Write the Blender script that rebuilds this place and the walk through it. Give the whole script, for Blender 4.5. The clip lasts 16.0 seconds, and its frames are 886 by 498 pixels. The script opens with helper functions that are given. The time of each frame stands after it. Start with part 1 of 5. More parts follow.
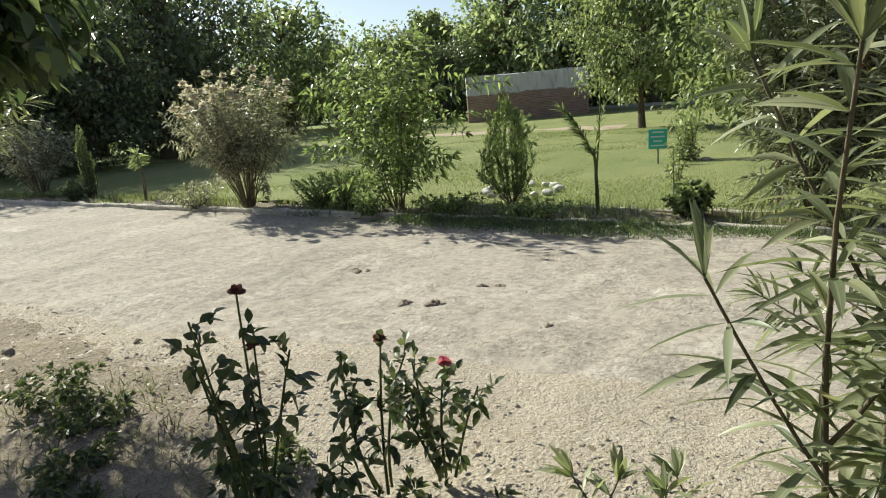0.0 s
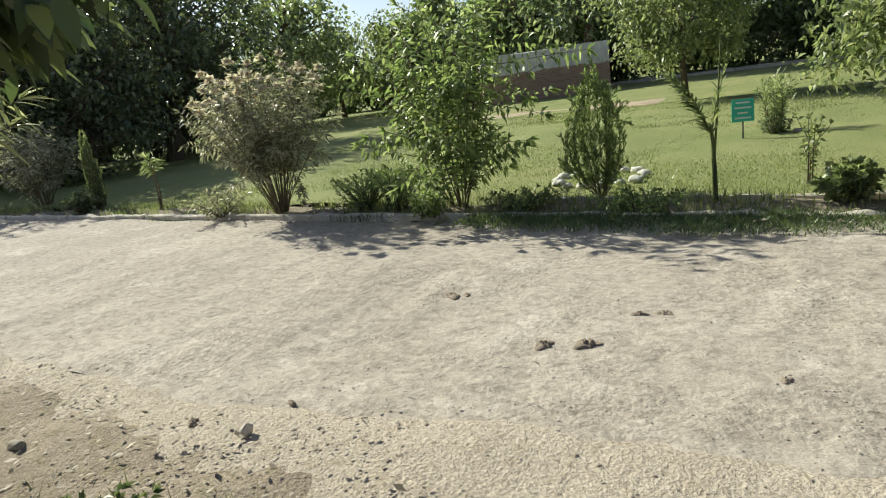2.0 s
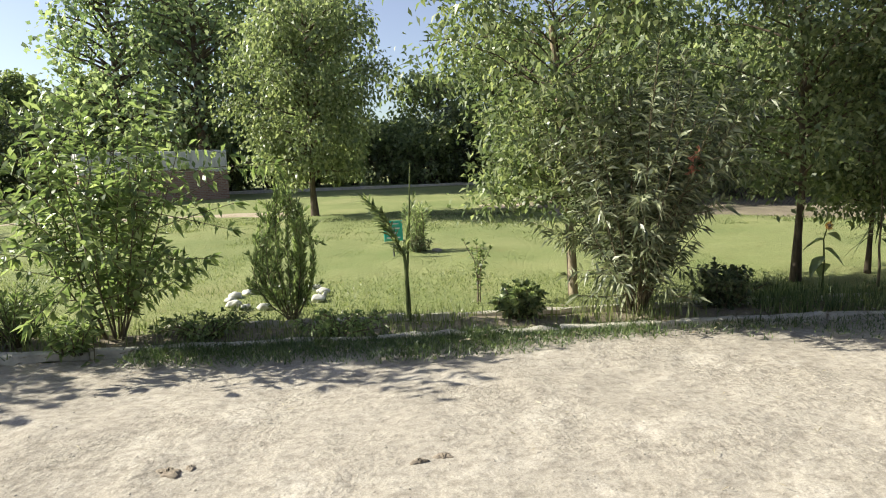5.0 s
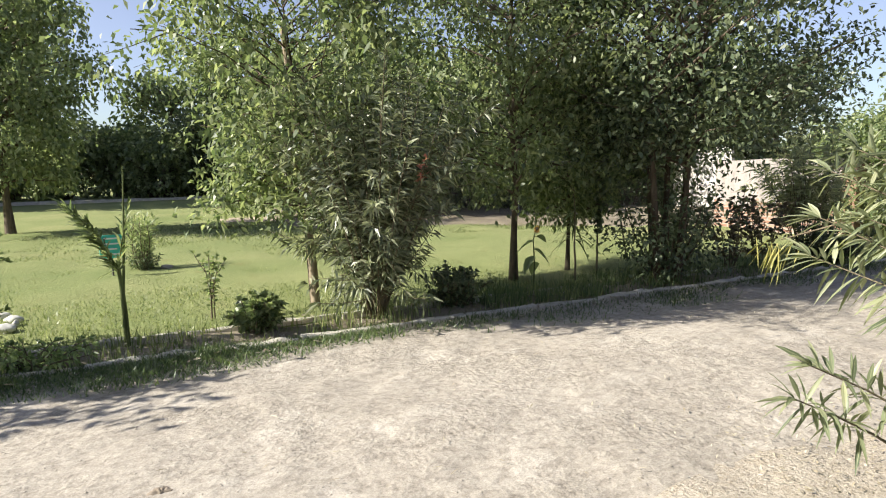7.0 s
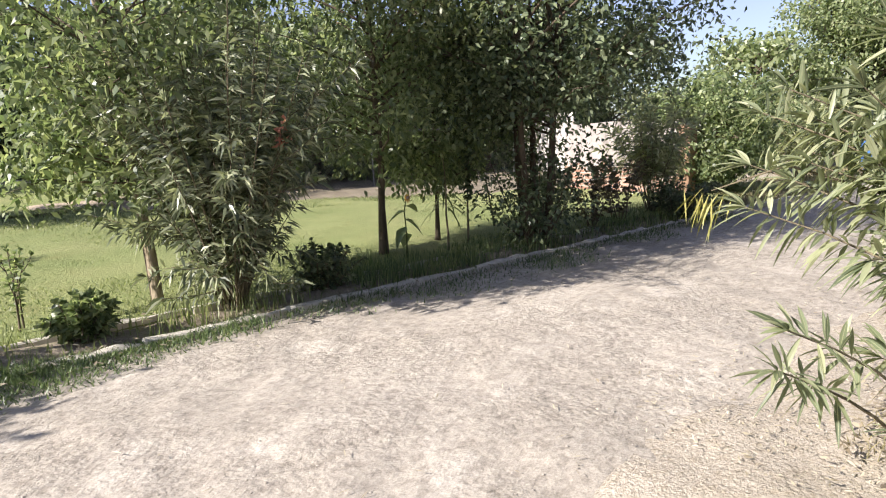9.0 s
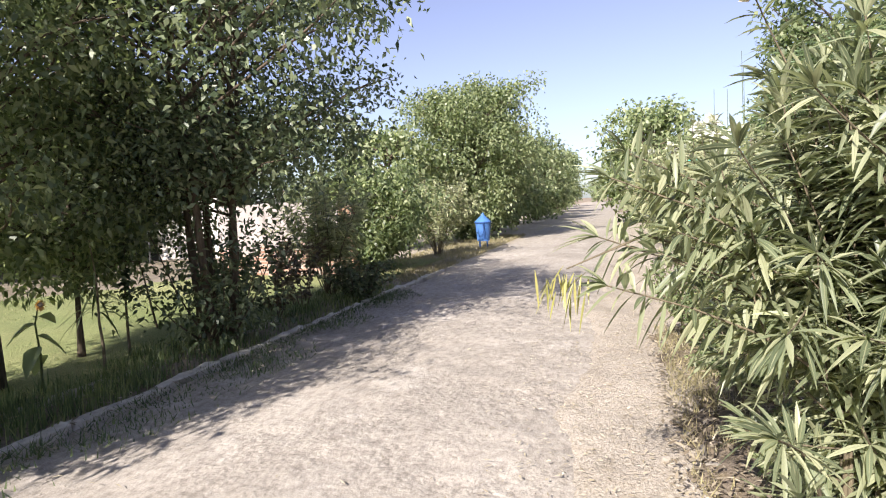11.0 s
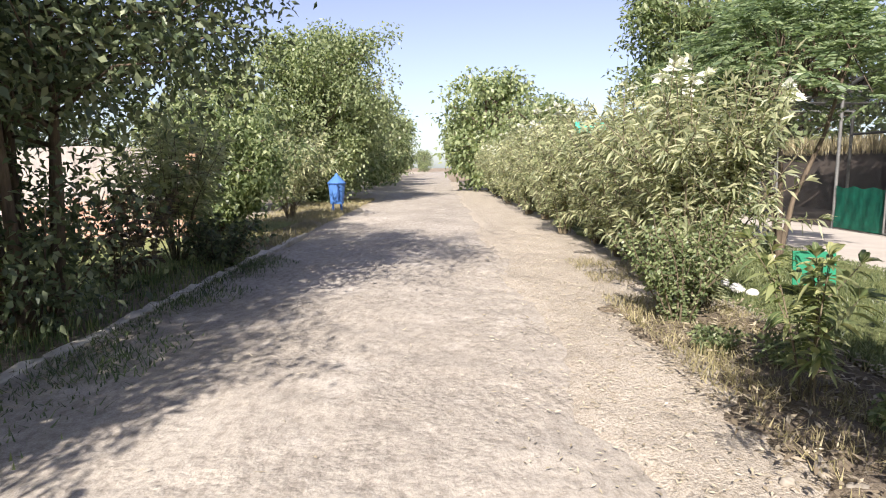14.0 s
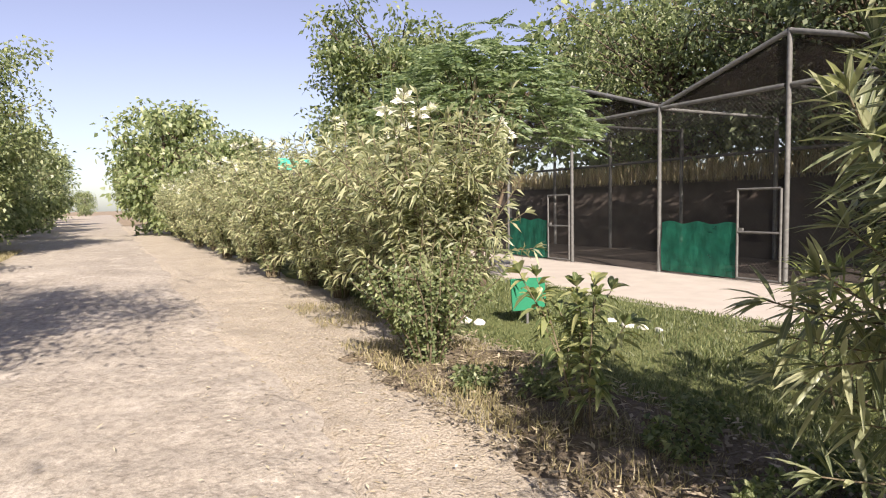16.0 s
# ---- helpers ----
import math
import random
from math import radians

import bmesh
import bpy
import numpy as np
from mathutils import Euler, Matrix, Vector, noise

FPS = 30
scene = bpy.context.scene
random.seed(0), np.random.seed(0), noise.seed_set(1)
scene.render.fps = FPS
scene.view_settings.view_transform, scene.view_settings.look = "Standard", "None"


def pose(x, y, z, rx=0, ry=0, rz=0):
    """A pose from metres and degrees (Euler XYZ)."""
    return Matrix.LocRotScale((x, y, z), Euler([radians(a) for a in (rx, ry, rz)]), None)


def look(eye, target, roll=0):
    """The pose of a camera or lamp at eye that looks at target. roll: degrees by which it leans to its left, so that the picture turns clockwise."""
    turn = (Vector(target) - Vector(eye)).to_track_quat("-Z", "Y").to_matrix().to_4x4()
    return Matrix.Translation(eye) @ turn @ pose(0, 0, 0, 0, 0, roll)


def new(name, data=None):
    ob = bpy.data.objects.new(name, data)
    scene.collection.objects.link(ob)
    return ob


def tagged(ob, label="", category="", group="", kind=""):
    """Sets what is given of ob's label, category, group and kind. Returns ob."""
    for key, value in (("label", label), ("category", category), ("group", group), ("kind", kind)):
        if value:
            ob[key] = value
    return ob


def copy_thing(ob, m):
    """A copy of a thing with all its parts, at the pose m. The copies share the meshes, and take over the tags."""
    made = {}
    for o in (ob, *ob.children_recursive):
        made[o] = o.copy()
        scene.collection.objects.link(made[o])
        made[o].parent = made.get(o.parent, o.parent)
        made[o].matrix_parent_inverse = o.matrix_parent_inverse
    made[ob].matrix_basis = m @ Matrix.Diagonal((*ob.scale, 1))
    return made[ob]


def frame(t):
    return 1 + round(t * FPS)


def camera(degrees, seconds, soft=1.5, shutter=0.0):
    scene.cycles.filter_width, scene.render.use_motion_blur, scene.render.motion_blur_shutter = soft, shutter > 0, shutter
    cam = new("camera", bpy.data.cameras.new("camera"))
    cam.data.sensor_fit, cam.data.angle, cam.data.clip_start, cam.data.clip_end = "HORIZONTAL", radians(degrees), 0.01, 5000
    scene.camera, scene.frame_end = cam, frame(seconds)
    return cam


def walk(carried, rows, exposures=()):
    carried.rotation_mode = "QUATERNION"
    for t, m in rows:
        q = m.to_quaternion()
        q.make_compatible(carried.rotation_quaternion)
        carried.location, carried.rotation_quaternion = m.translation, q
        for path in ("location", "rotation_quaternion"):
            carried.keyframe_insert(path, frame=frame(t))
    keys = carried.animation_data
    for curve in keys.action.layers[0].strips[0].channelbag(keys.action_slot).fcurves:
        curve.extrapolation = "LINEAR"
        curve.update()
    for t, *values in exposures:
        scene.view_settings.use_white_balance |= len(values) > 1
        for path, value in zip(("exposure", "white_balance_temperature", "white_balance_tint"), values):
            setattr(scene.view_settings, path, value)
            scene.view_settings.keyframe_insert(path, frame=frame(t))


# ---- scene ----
cam = camera(71.4, 16.0, soft=1.1)
PATH = [
    (0, (0.776, 0.743, 1.664), (-0.301, 2.357, 1.18), -5.2),
    (0.5, (0.314, 1.015, 1.638), (-0.984, 2.456, 1.147), -6.3),
    (1, (0.043, 1.191, 1.591), (-1.149, 2.732, 1.139), -4.9),
    (1.5, (-0.331, 1.29, 1.626), (-1.356, 2.915, 1.071), -5.0),
    (2, (-0.728, 1.427, 1.663), (-1.816, 3.021, 1.14), -8.3),
    (2.5, (-1.068, 1.445, 1.676), (-2.079, 3.104, 1.2), -3.5),
    (3, (-1.372, 1.403, 1.764), (-2.15, 3.172, 1.251), -4.0),
    (3.5, (-1.58, 1.427, 1.752), (-2.446, 3.165, 1.272), -3.3),
    (4, (-1.762, 1.612, 1.805), (-2.622, 3.386, 1.467), -6.0),
    (4.5, (-1.815, 1.736, 1.779), (-2.262, 3.647, 1.393), -3.3),
    (5, (-1.841, 1.773, 1.815), (-1.739, 3.748, 1.513), -2.0),
    (5.2, (-1.848, 1.783, 1.812), (-1.615, 3.748, 1.518), -1.9),
    (7.3, (-1.673, 1.857, 1.688), (-0.766, 3.617, 1.406), -1.4),
    (7.5, (-1.685, 1.863, 1.676), (-0.762, 3.611, 1.375), -2.0),
    (8, (-1.696, 1.908, 1.626), (-0.701, 3.596, 1.226), -1.3),
    (8.5, (-1.639, 2.229, 1.555), (-0.537, 3.86, 1.198), -3.0),
    (9, (-1.557, 2.527, 1.611), (-0.295, 4.034, 1.244), -2.1),
    (9.5, (-1.551, 2.829, 1.672), (0.076, 3.942, 1.334), -3.9),
    (10, (-1.524, 3.065, 1.679), (0.238, 3.955, 1.362), -1.4),
    (10.2, (-1.465, 3.167, 1.687), (0.338, 3.996, 1.439), -1.7),
    (12.3, (-0.606, 4.549, 1.357), (1.358, 4.845, 1.118), -1.4),
    (12.5, (-0.523, 4.601, 1.368), (1.437, 4.889, 1.097), 0.0),
    (13, (-0.315, 4.753, 1.366), (1.662, 4.79, 1.065), 2.1),
    (13.5, (-0.158, 4.897, 1.352), (1.814, 4.865, 1.021), 1.9),
    (14, (0.086, 5.001, 1.366), (2.068, 4.995, 1.103), -0.1),
    (14.5, (0.279, 5.104, 1.358), (2.249, 5.043, 1.02), 1.5),
    (15, (0.502, 5.23, 1.33), (2.413, 4.711, 1.049), -0.8),
    (15.5, (0.654, 5.25, 1.346), (2.487, 4.479, 1.126), 1.0),
    (16, (0.827, 5.2, 1.348), (2.58, 4.248, 1.2), -1.2),
]
walk(cam, [(t, look(eye, target, roll)) for t, eye, target, roll in PATH],
     exposures=[(0.0, 0.98, 6400, 0), (2.5, 0.96, 6450, 1), (4.0, 1.1, 6500, 2), (5.2, 1.33, 6450, 4), (7.3, 1.4, 6300, 9), (10.2, 1.46, 6150, 16), (13.0, 1.42, 6250, 15), (14.5, 1.4, 6300, 15), (16.0, 1.32, 6700, 17)])

# ---- world, sun and exposure ----
SUN_EL, SUN_AZ = 33.5, (-0.97, 0.25)
world = bpy.data.worlds.new("sky_world")
scene.world = world
world.use_nodes = True
wt = world.node_tree
sky = wt.nodes.new("ShaderNodeTexSky")
sky.sky_type = "NISHITA"
sky.sun_disc = False
sky.sun_elevation = radians(SUN_EL)
sky.sun_rotation = math.atan2(SUN_AZ[0], SUN_AZ[1]) % (2 * math.pi)
sky.dust_density, sky.air_density, sky.ozone_density = 0.8, 1.0, 3.5
haze = wt.nodes.new("ShaderNodeHueSaturation")
haze.inputs["Saturation"].default_value = 0.72
haze.inputs["Hue"].default_value = 0.522
wt.links.new(sky.outputs[0], haze.inputs["Color"])
wt.links.new(haze.outputs[0], wt.nodes["Background"].inputs[0])
wt.nodes["Background"].inputs[1].default_value = 0.065
sun = new("sun", bpy.data.lights.new("sun", "SUN"))
sun.data.energy, sun.data.angle, sun.data.color = 4.05, radians(0.6), (1.0, 0.93, 0.82)
ce = math.cos(radians(SUN_EL))
sun.matrix_world = look((SUN_AZ[0] * ce * 50, SUN_AZ[1] * ce * 50, math.sin(radians(SUN_EL)) * 50), (0, 0, 0))


# ---- materials ----
class Mat:
    """A node material under construction."""

    def __init__(self, name, rough=0.8, metal=0.0, spec=0.3):
        self.m = bpy.data.materials.new(name)
        self.m.use_nodes = True
        self.t = self.m.node_tree
        self.b = self.t.nodes["Principled BSDF"]
        self.b.inputs["Roughness"].default_value = rough
        self.b.inputs["Metallic"].default_value = metal
        self.b.inputs["Specular IOR Level"].default_value = spec

    def node(self, kind, **ins):
        n = self.t.nodes.new("ShaderNode" + kind)
        for k, v in ins.items():
            self.put(n.inputs[k.replace("_", " ")], v)
        return n

    def put(self, socket, v):
        if isinstance(v, bpy.types.NodeSocket):
            self.t.links.new(v, socket)
        else:
            socket.default_value = v

    def pos(self):
        return self.node("NewGeometry").outputs["Position"]

    def noise(self, scale, detail=4, rough=0.6, vec=None):
        n = self.node("TexNoise", Scale=scale, Detail=detail, Roughness=rough)
        self.put(n.inputs["Vector"], vec or self.pos())
        return n.outputs["Fac"]

    def ramp(self, fac, stops):
        n = self.node("ValToRGB")
        e = n.color_ramp.elements
        while len(e) < len(stops):
            e.new(0.5)
        for el, (p, c) in zip(e, stops):
            el.position, el.color = p, (*c, 1) if len(c) == 3 else c
        self.put(n.inputs[0], fac)
        return n.outputs[0]

    def mix(self, fac, a, b, blend="MIX"):
        n = self.node("Mix")
        n.data_type, n.blend_type = "RGBA", blend
        self.put(n.inputs[0], fac)
        for s, v in ((n.inputs[6], a), (n.inputs[7], b)):
            self.put(s, (*v, 1) if isinstance(v, tuple) and len(v) == 3 else v)
        return n.outputs[2]

    def math(self, op, a, b=0.0):
        n = self.node("Math")
        n.operation = op
        self.put(n.inputs[0], a)
        self.put(n.inputs[1], b)
        return n.outputs[0]

    def bump(self, height, strength=0.4, dist=0.02):
        n = self.node("Bump", Strength=strength, Distance=dist)
        self.put(n.inputs["Height"], height)
        self.t.links.new(n.outputs[0], self.b.inputs["Normal"])

    def color(self, c):
        self.put(self.b.inputs["Base Color"], (*c, 1) if isinstance(c, tuple) else c)
        return self.m


def leaf_mat(name, dark, mid, light, trans=0.35, rough=0.45, rib=None, under=None):
    """Foliage: each leaf its own shade, light passing through it."""
    k = Mat(name, rough - 0.05, 0, 0.5)
    g = k.node("NewGeometry")
    o = k.node("ObjectInfo")
    c = k.ramp(g.outputs["Random Per Island"], [(0.0, dark), (0.45, mid), (0.93, light), (1.0, tuple(min(1, v * 1.35) for v in light))])
    c = k.mix(k.noise(1.3, 2), k.mix(1.0, c, (0.72, 0.78, 0.7), "MULTIPLY"), c)
    if rib:
        u = k.node("UVMap").outputs[0]
        x = k.node("SeparateXYZ", Vector=u).outputs[0]
        line = k.math("LESS_THAN", k.math("ABSOLUTE", k.math("SUBTRACT", x, 0.5)), 0.07)
        c = k.mix(line, c, rib)
    hue = k.node("HueSaturation", Hue=0.497, Saturation=0.88, Color=c)
    k.put(hue.inputs["Value"], k.math("ADD", k.math("MULTIPLY", o.outputs["Random"], 0.3), 0.94))
    c = hue.outputs[0]
    k.color(c)
    tr = k.node("BsdfTranslucent", Color=k.mix(1.0, c, (1.08, 1.12, 0.76), "MULTIPLY"))
    mx = k.node("MixShader")
    mx.inputs[0].default_value = trans
    k.t.links.new(k.b.outputs[0], mx.inputs[1])
    k.t.links.new(tr.outputs[0], mx.inputs[2])
    k.t.links.new(mx.outputs[0], k.t.nodes["Material Output"].inputs[0])
    return k.m


def plain(name, c, rough=0.7, metal=0.0, var=0.25, scale=9.0, bump=0.15):
    k = Mat(name, rough, metal)
    n = k.noise(scale, 6)
    fine = k.noise(scale * 14, 3)
    d = tuple(v * (1 - var) for v in c)
    l = tuple(min(1, v * (1 + var)) for v in c)
    k.bump(k.math("ADD", n, k.math("MULTIPLY", fine, 0.4)), bump, 0.01)
    return k.color(k.mix(k.math("MULTIPLY", fine, 0.5), k.ramp(n, [(0.3, d), (0.7, l)]), c))


OLEANDER = leaf_mat("oleander_leaf", (0.13, 0.16, 0.085), (0.27, 0.305, 0.165), (0.47, 0.47, 0.28), 0.42, 0.45, rib=(0.3, 0.32, 0.17))
# Greyer oleander leaf, darkened so the bush's inner shade sits in its colour.
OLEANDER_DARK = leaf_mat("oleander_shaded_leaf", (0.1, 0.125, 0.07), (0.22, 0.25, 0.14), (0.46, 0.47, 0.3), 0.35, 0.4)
OLEANDER_GREY = leaf_mat("oleander_dusty_leaf", (0.15, 0.16, 0.115), (0.32, 0.315, 0.235), (0.54, 0.5, 0.39), 0.36, 0.55)
HEDGE = leaf_mat("hedge_oleander_leaf", (0.17, 0.2, 0.1), (0.36, 0.385, 0.2), (0.58, 0.56, 0.33), 0.42, 0.5)
YELLOW = leaf_mat("yellowed_leaf", (0.32, 0.30, 0.06), (0.45, 0.42, 0.09), (0.55, 0.48, 0.13), 0.35)
FRESH = leaf_mat("fresh_green_leaf", (0.13, 0.195, 0.065), (0.24, 0.325, 0.11), (0.43, 0.5, 0.21), 0.48)
DENSE = leaf_mat("dark_tree_leaf", (0.06, 0.09, 0.045), (0.118, 0.157, 0.075), (0.25, 0.285, 0.15), 0.34)
TREE = leaf_mat("tree_leaf", (0.115, 0.163, 0.067), (0.215, 0.27, 0.118), (0.385, 0.42, 0.205), 0.5)
LIGHTTREE = leaf_mat("light_tree_leaf", (0.14, 0.19, 0.08), (0.265, 0.32, 0.145), (0.44, 0.47, 0.25), 0.5)
FEATHER = leaf_mat("feathery_leaf", (0.1, 0.16, 0.075), (0.19, 0.265, 0.12), (0.31, 0.38, 0.18), 0.45)
FARLEAF = leaf_mat("far_tree_leaf", (0.13, 0.19, 0.095), (0.25, 0.325, 0.165), (0.45, 0.5, 0.28), 0.5)
GRASS = leaf_mat("grass_blade", (0.112, 0.155, 0.052), (0.212, 0.256, 0.09), (0.35, 0.362, 0.155), 0.45)
DRYGRASS = leaf_mat("dry_grass_blade", (0.16, 0.14, 0.06), (0.3, 0.25, 0.12), (0.42, 0.35, 0.18), 0.3)
REED = leaf_mat("dry_reed", (0.3, 0.24, 0.13), (0.46, 0.37, 0.22), (0.6, 0.5, 0.32), 0.45)
PALELEAF = leaf_mat("bleached_fallen_leaf", (0.27, 0.21, 0.13), (0.46, 0.375, 0.255), (0.62, 0.52, 0.38), 0.15, 0.7)
DRYLEAF = leaf_mat("fallen_leaf", (0.17, 0.125, 0.075), (0.32, 0.25, 0.165), (0.48, 0.395, 0.28), 0.15, 0.7)
MANGO = leaf_mat("long_sapling_leaf", (0.11, 0.16, 0.06), (0.24, 0.3, 0.11), (0.48, 0.47, 0.2), 0.45, 0.4, rib=(0.3, 0.32, 0.14))
ROSELEAF = leaf_mat("rose_leaf", (0.05, 0.075, 0.035), (0.1, 0.14, 0.06), (0.2, 0.22, 0.1), 0.4)
OVERLEAF = leaf_mat("broad_dark_leaf", (0.038, 0.065, 0.026), (0.08, 0.12, 0.046), (0.17, 0.21, 0.085), 0.45)
PURPLE = leaf_mat("purple_shrub_leaf", (0.07, 0.06, 0.04), (0.15, 0.11, 0.07), (0.26, 0.2, 0.11), 0.35)
WHITEPETAL = leaf_mat("white_petal", (0.72, 0.69, 0.62), (0.8, 0.78, 0.72), (0.85, 0.83, 0.8), 0.3)
PINKPETAL = leaf_mat("faded_pink_petal", (0.66, 0.5, 0.49), (0.78, 0.66, 0.63), (0.84, 0.76, 0.73), 0.35)
ROSEPETAL = leaf_mat("rose_petal", (0.62, 0.07, 0.17), (0.75, 0.13, 0.26), (0.8, 0.22, 0.35), 0.25)
REDPETAL = leaf_mat("dried_red_petal", (0.14, 0.04, 0.045), (0.24, 0.07, 0.07), (0.34, 0.13, 0.12), 0.2)
CORALPETAL = leaf_mat("coral_petal", (0.6, 0.16, 0.1), (0.7, 0.22, 0.15), (0.75, 0.32, 0.22), 0.3)
SUNPETAL = leaf_mat("orange_petal", (0.6, 0.25, 0.02), (0.7, 0.35, 0.03), (0.75, 0.45, 0.05), 0.3)


def bark_mat(name, c):
    k = Mat(name, 0.9)
    p = k.node("Mapping", Scale=(14, 14, 2.5), Vector=k.pos()).outputs[0]
    n = k.noise(1.6, 8, 0.65, p)
    k.bump(n, 0.7, 0.03)
    return k.color(k.ramp(n, [(0.3, tuple(v * 0.45 for v in c)), (0.55, c), (0.75, tuple(v * 1.5 for v in c))]))


BARK = bark_mat("bark", (0.13, 0.1, 0.07))
STEM = bark_mat("woody_stem", (0.17, 0.14, 0.09))
GREENSTEM = bark_mat("green_stem", (0.14, 0.17, 0.06))
POLEWOOD = bark_mat("weathered_pole", (0.36, 0.29, 0.2))


def road_mat():
    k = Mat("packed_dirt", 0.95, 0, 0.15)
    p = k.pos()
    big = k.noise(0.5, 5, 0.6)
    mid = k.noise(1.7, 6, 0.62)
    streak = k.noise(1.1, 5, 0.6, k.node("Mapping", Scale=(1.0, 4.5, 1.0), Rotation=(0, 0, 0.12), Vector=p).outputs[0])
    lumps = k.noise(27, 4, 0.72)
    grit = k.noise(85, 3, 0.75)
    stone = k.node("TexVoronoi", Scale=46.0, Randomness=1.0, Vector=p).outputs["Distance"]
    crumb = k.node("TexVoronoi", Scale=24.0, Randomness=1.0, Vector=p).outputs["Distance"]
    loose = k.ramp(k.noise(0.9, 4, 0.6), [(0.4, (0.12, 0.12, 0.12)), (0.64, (1, 1, 1))])
    c = k.ramp(big, [(0.3, (0.34, 0.304, 0.254)), (0.5, (0.395, 0.355, 0.3)), (0.72, (0.47, 0.425, 0.362))])
    c = k.mix(k.ramp(streak, [(0.35, (0.5, 0.5, 0.5)), (0.62, (0, 0, 0))]), c, (0.385, 0.342, 0.288))
    c = k.mix(k.ramp(mid, [(0.54, (0, 0, 0)), (0.68, (0.6, 0.6, 0.6))]), c, (0.57, 0.52, 0.452))
    c = k.mix(1.0, c, k.ramp(grit, [(0.3, (0.74, 0.73, 0.72)), (0.62, (1.1, 1.1, 1.1))]), "MULTIPLY")
    c = k.mix(loose, c, k.mix(1.0, c, k.ramp(lumps, [(0.34, (0.74, 0.73, 0.71)), (0.5, (1, 1, 1)), (0.66, (1.13, 1.13, 1.12))]), "MULTIPLY"))
    c = k.mix(k.ramp(stone, [(0.04, (0.55, 0.55, 0.55)), (0.14, (0, 0, 0))]), c, (0.29, 0.25, 0.21))
    ridge = k.noise(13, 5, 0.6, k.node("Mapping", Scale=(0.8, 1.15, 1.0), Vector=p).outputs[0])
    c = k.mix(1.0, c, k.ramp(ridge, [(0.36, (0.78, 0.77, 0.76)), (0.5, (1, 1, 1)), (0.66, (1.12, 1.12, 1.11))]), "MULTIPLY")
    fine = k.math("ADD", k.math("MULTIPLY", lumps, 1.1), k.math("ADD", k.math("MULTIPLY", grit, 0.4), k.math("MULTIPLY", crumb, -0.7)))
    h = k.math("ADD", k.math("ADD", k.math("MULTIPLY", mid, 0.6), k.math("MULTIPLY", ridge, 1.2)), k.math("ADD", k.math("MULTIPLY", fine, loose), k.math("MULTIPLY", streak, 0.6)))
    k.bump(h, 0.43, 0.03)
    return k.color(c)


def earth_mat(name, dark, light, litter=(0.3, 0.22, 0.13)):
    k = Mat(name, 0.95, 0, 0.15)
    a, b, f = k.noise(1.4, 6, 0.65), k.noise(9, 6, 0.7), k.noise(60, 3, 0.7)
    c = k.ramp(a, [(0.3, dark), (0.7, light)])
    c = k.mix(k.ramp(b, [(0.5, (0, 0, 0)), (0.68, (0.8, 0.8, 0.8))]), c, litter)
    c = k.mix(1.0, c, k.ramp(f, [(0.3, (0.6, 0.58, 0.55)), (0.62, (1.1, 1.1, 1.1))]), "MULTIPLY")
    k.bump(k.math("ADD", k.math("ADD", b, k.noise(24, 4, 0.7)), k.math("MULTIPLY", f, 0.5)), 0.75, 0.025)
    return k.color(c)


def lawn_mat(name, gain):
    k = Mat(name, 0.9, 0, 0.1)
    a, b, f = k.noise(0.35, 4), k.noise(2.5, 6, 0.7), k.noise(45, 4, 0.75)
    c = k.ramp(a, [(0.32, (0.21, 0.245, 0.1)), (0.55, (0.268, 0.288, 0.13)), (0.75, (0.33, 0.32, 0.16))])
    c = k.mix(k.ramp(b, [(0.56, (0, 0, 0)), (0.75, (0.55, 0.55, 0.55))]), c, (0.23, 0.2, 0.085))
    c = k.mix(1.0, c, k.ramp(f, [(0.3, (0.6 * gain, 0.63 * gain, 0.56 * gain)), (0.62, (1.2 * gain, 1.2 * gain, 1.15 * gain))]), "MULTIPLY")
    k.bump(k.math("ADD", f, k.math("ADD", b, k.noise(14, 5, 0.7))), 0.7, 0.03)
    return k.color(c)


def wall_mat(name, base_h, rough_edge, wash):
    """Whitewash worn down to red brick below the height base_h."""
    k = Mat(name, 0.9, 0, 0.2)
    p = k.pos()
    sep = k.node("SeparateXYZ", Vector=p)
    along = k.math("ADD", k.math("MULTIPLY", sep.outputs[0], 0.85), k.math("MULTIPLY", sep.outputs[1], 0.55))
    vec = k.node("CombineXYZ")
    k.put(vec.inputs[0], along)
    k.put(vec.inputs[1], sep.outputs[2])
    br = k.node("TexBrick", Scale=1.0, Vector=vec.outputs[0])
    br.inputs["Brick Width"].default_value, br.inputs["Row Height"].default_value = 0.24, 0.085
    br.inputs["Mortar Size"].default_value = 0.012
    for i, c in ((1, (0.27, 0.15, 0.105)), (2, (0.4, 0.25, 0.185)), (3, (0.36, 0.32, 0.27))):
        br.inputs[i].default_value = (*c, 1)
    n, m = k.noise(1.6, 6, 0.7), k.noise(0.7, 3)
    lvl = k.math("SUBTRACT", sep.outputs[2], k.math("MULTIPLY", k.math("SUBTRACT", n, 0.5), rough_edge))
    mask = k.math("GREATER_THAN", lvl, base_h)
    stain = k.ramp(k.noise(2.2, 5, 0.7, k.node("Mapping", Scale=(1.5, 1.5, 0.35), Vector=p).outputs[0]), [(0.3, tuple(0.42 * v for v in wash)), (0.47, tuple(0.78 * v for v in wash)), (0.7, wash)])
    c = k.mix(mask, br.outputs[0], stain)
    k.bump(k.math("ADD", k.math("MULTIPLY", br.outputs["Fac"], -1.0), n), 0.5, 0.02)
    return k.color(c)


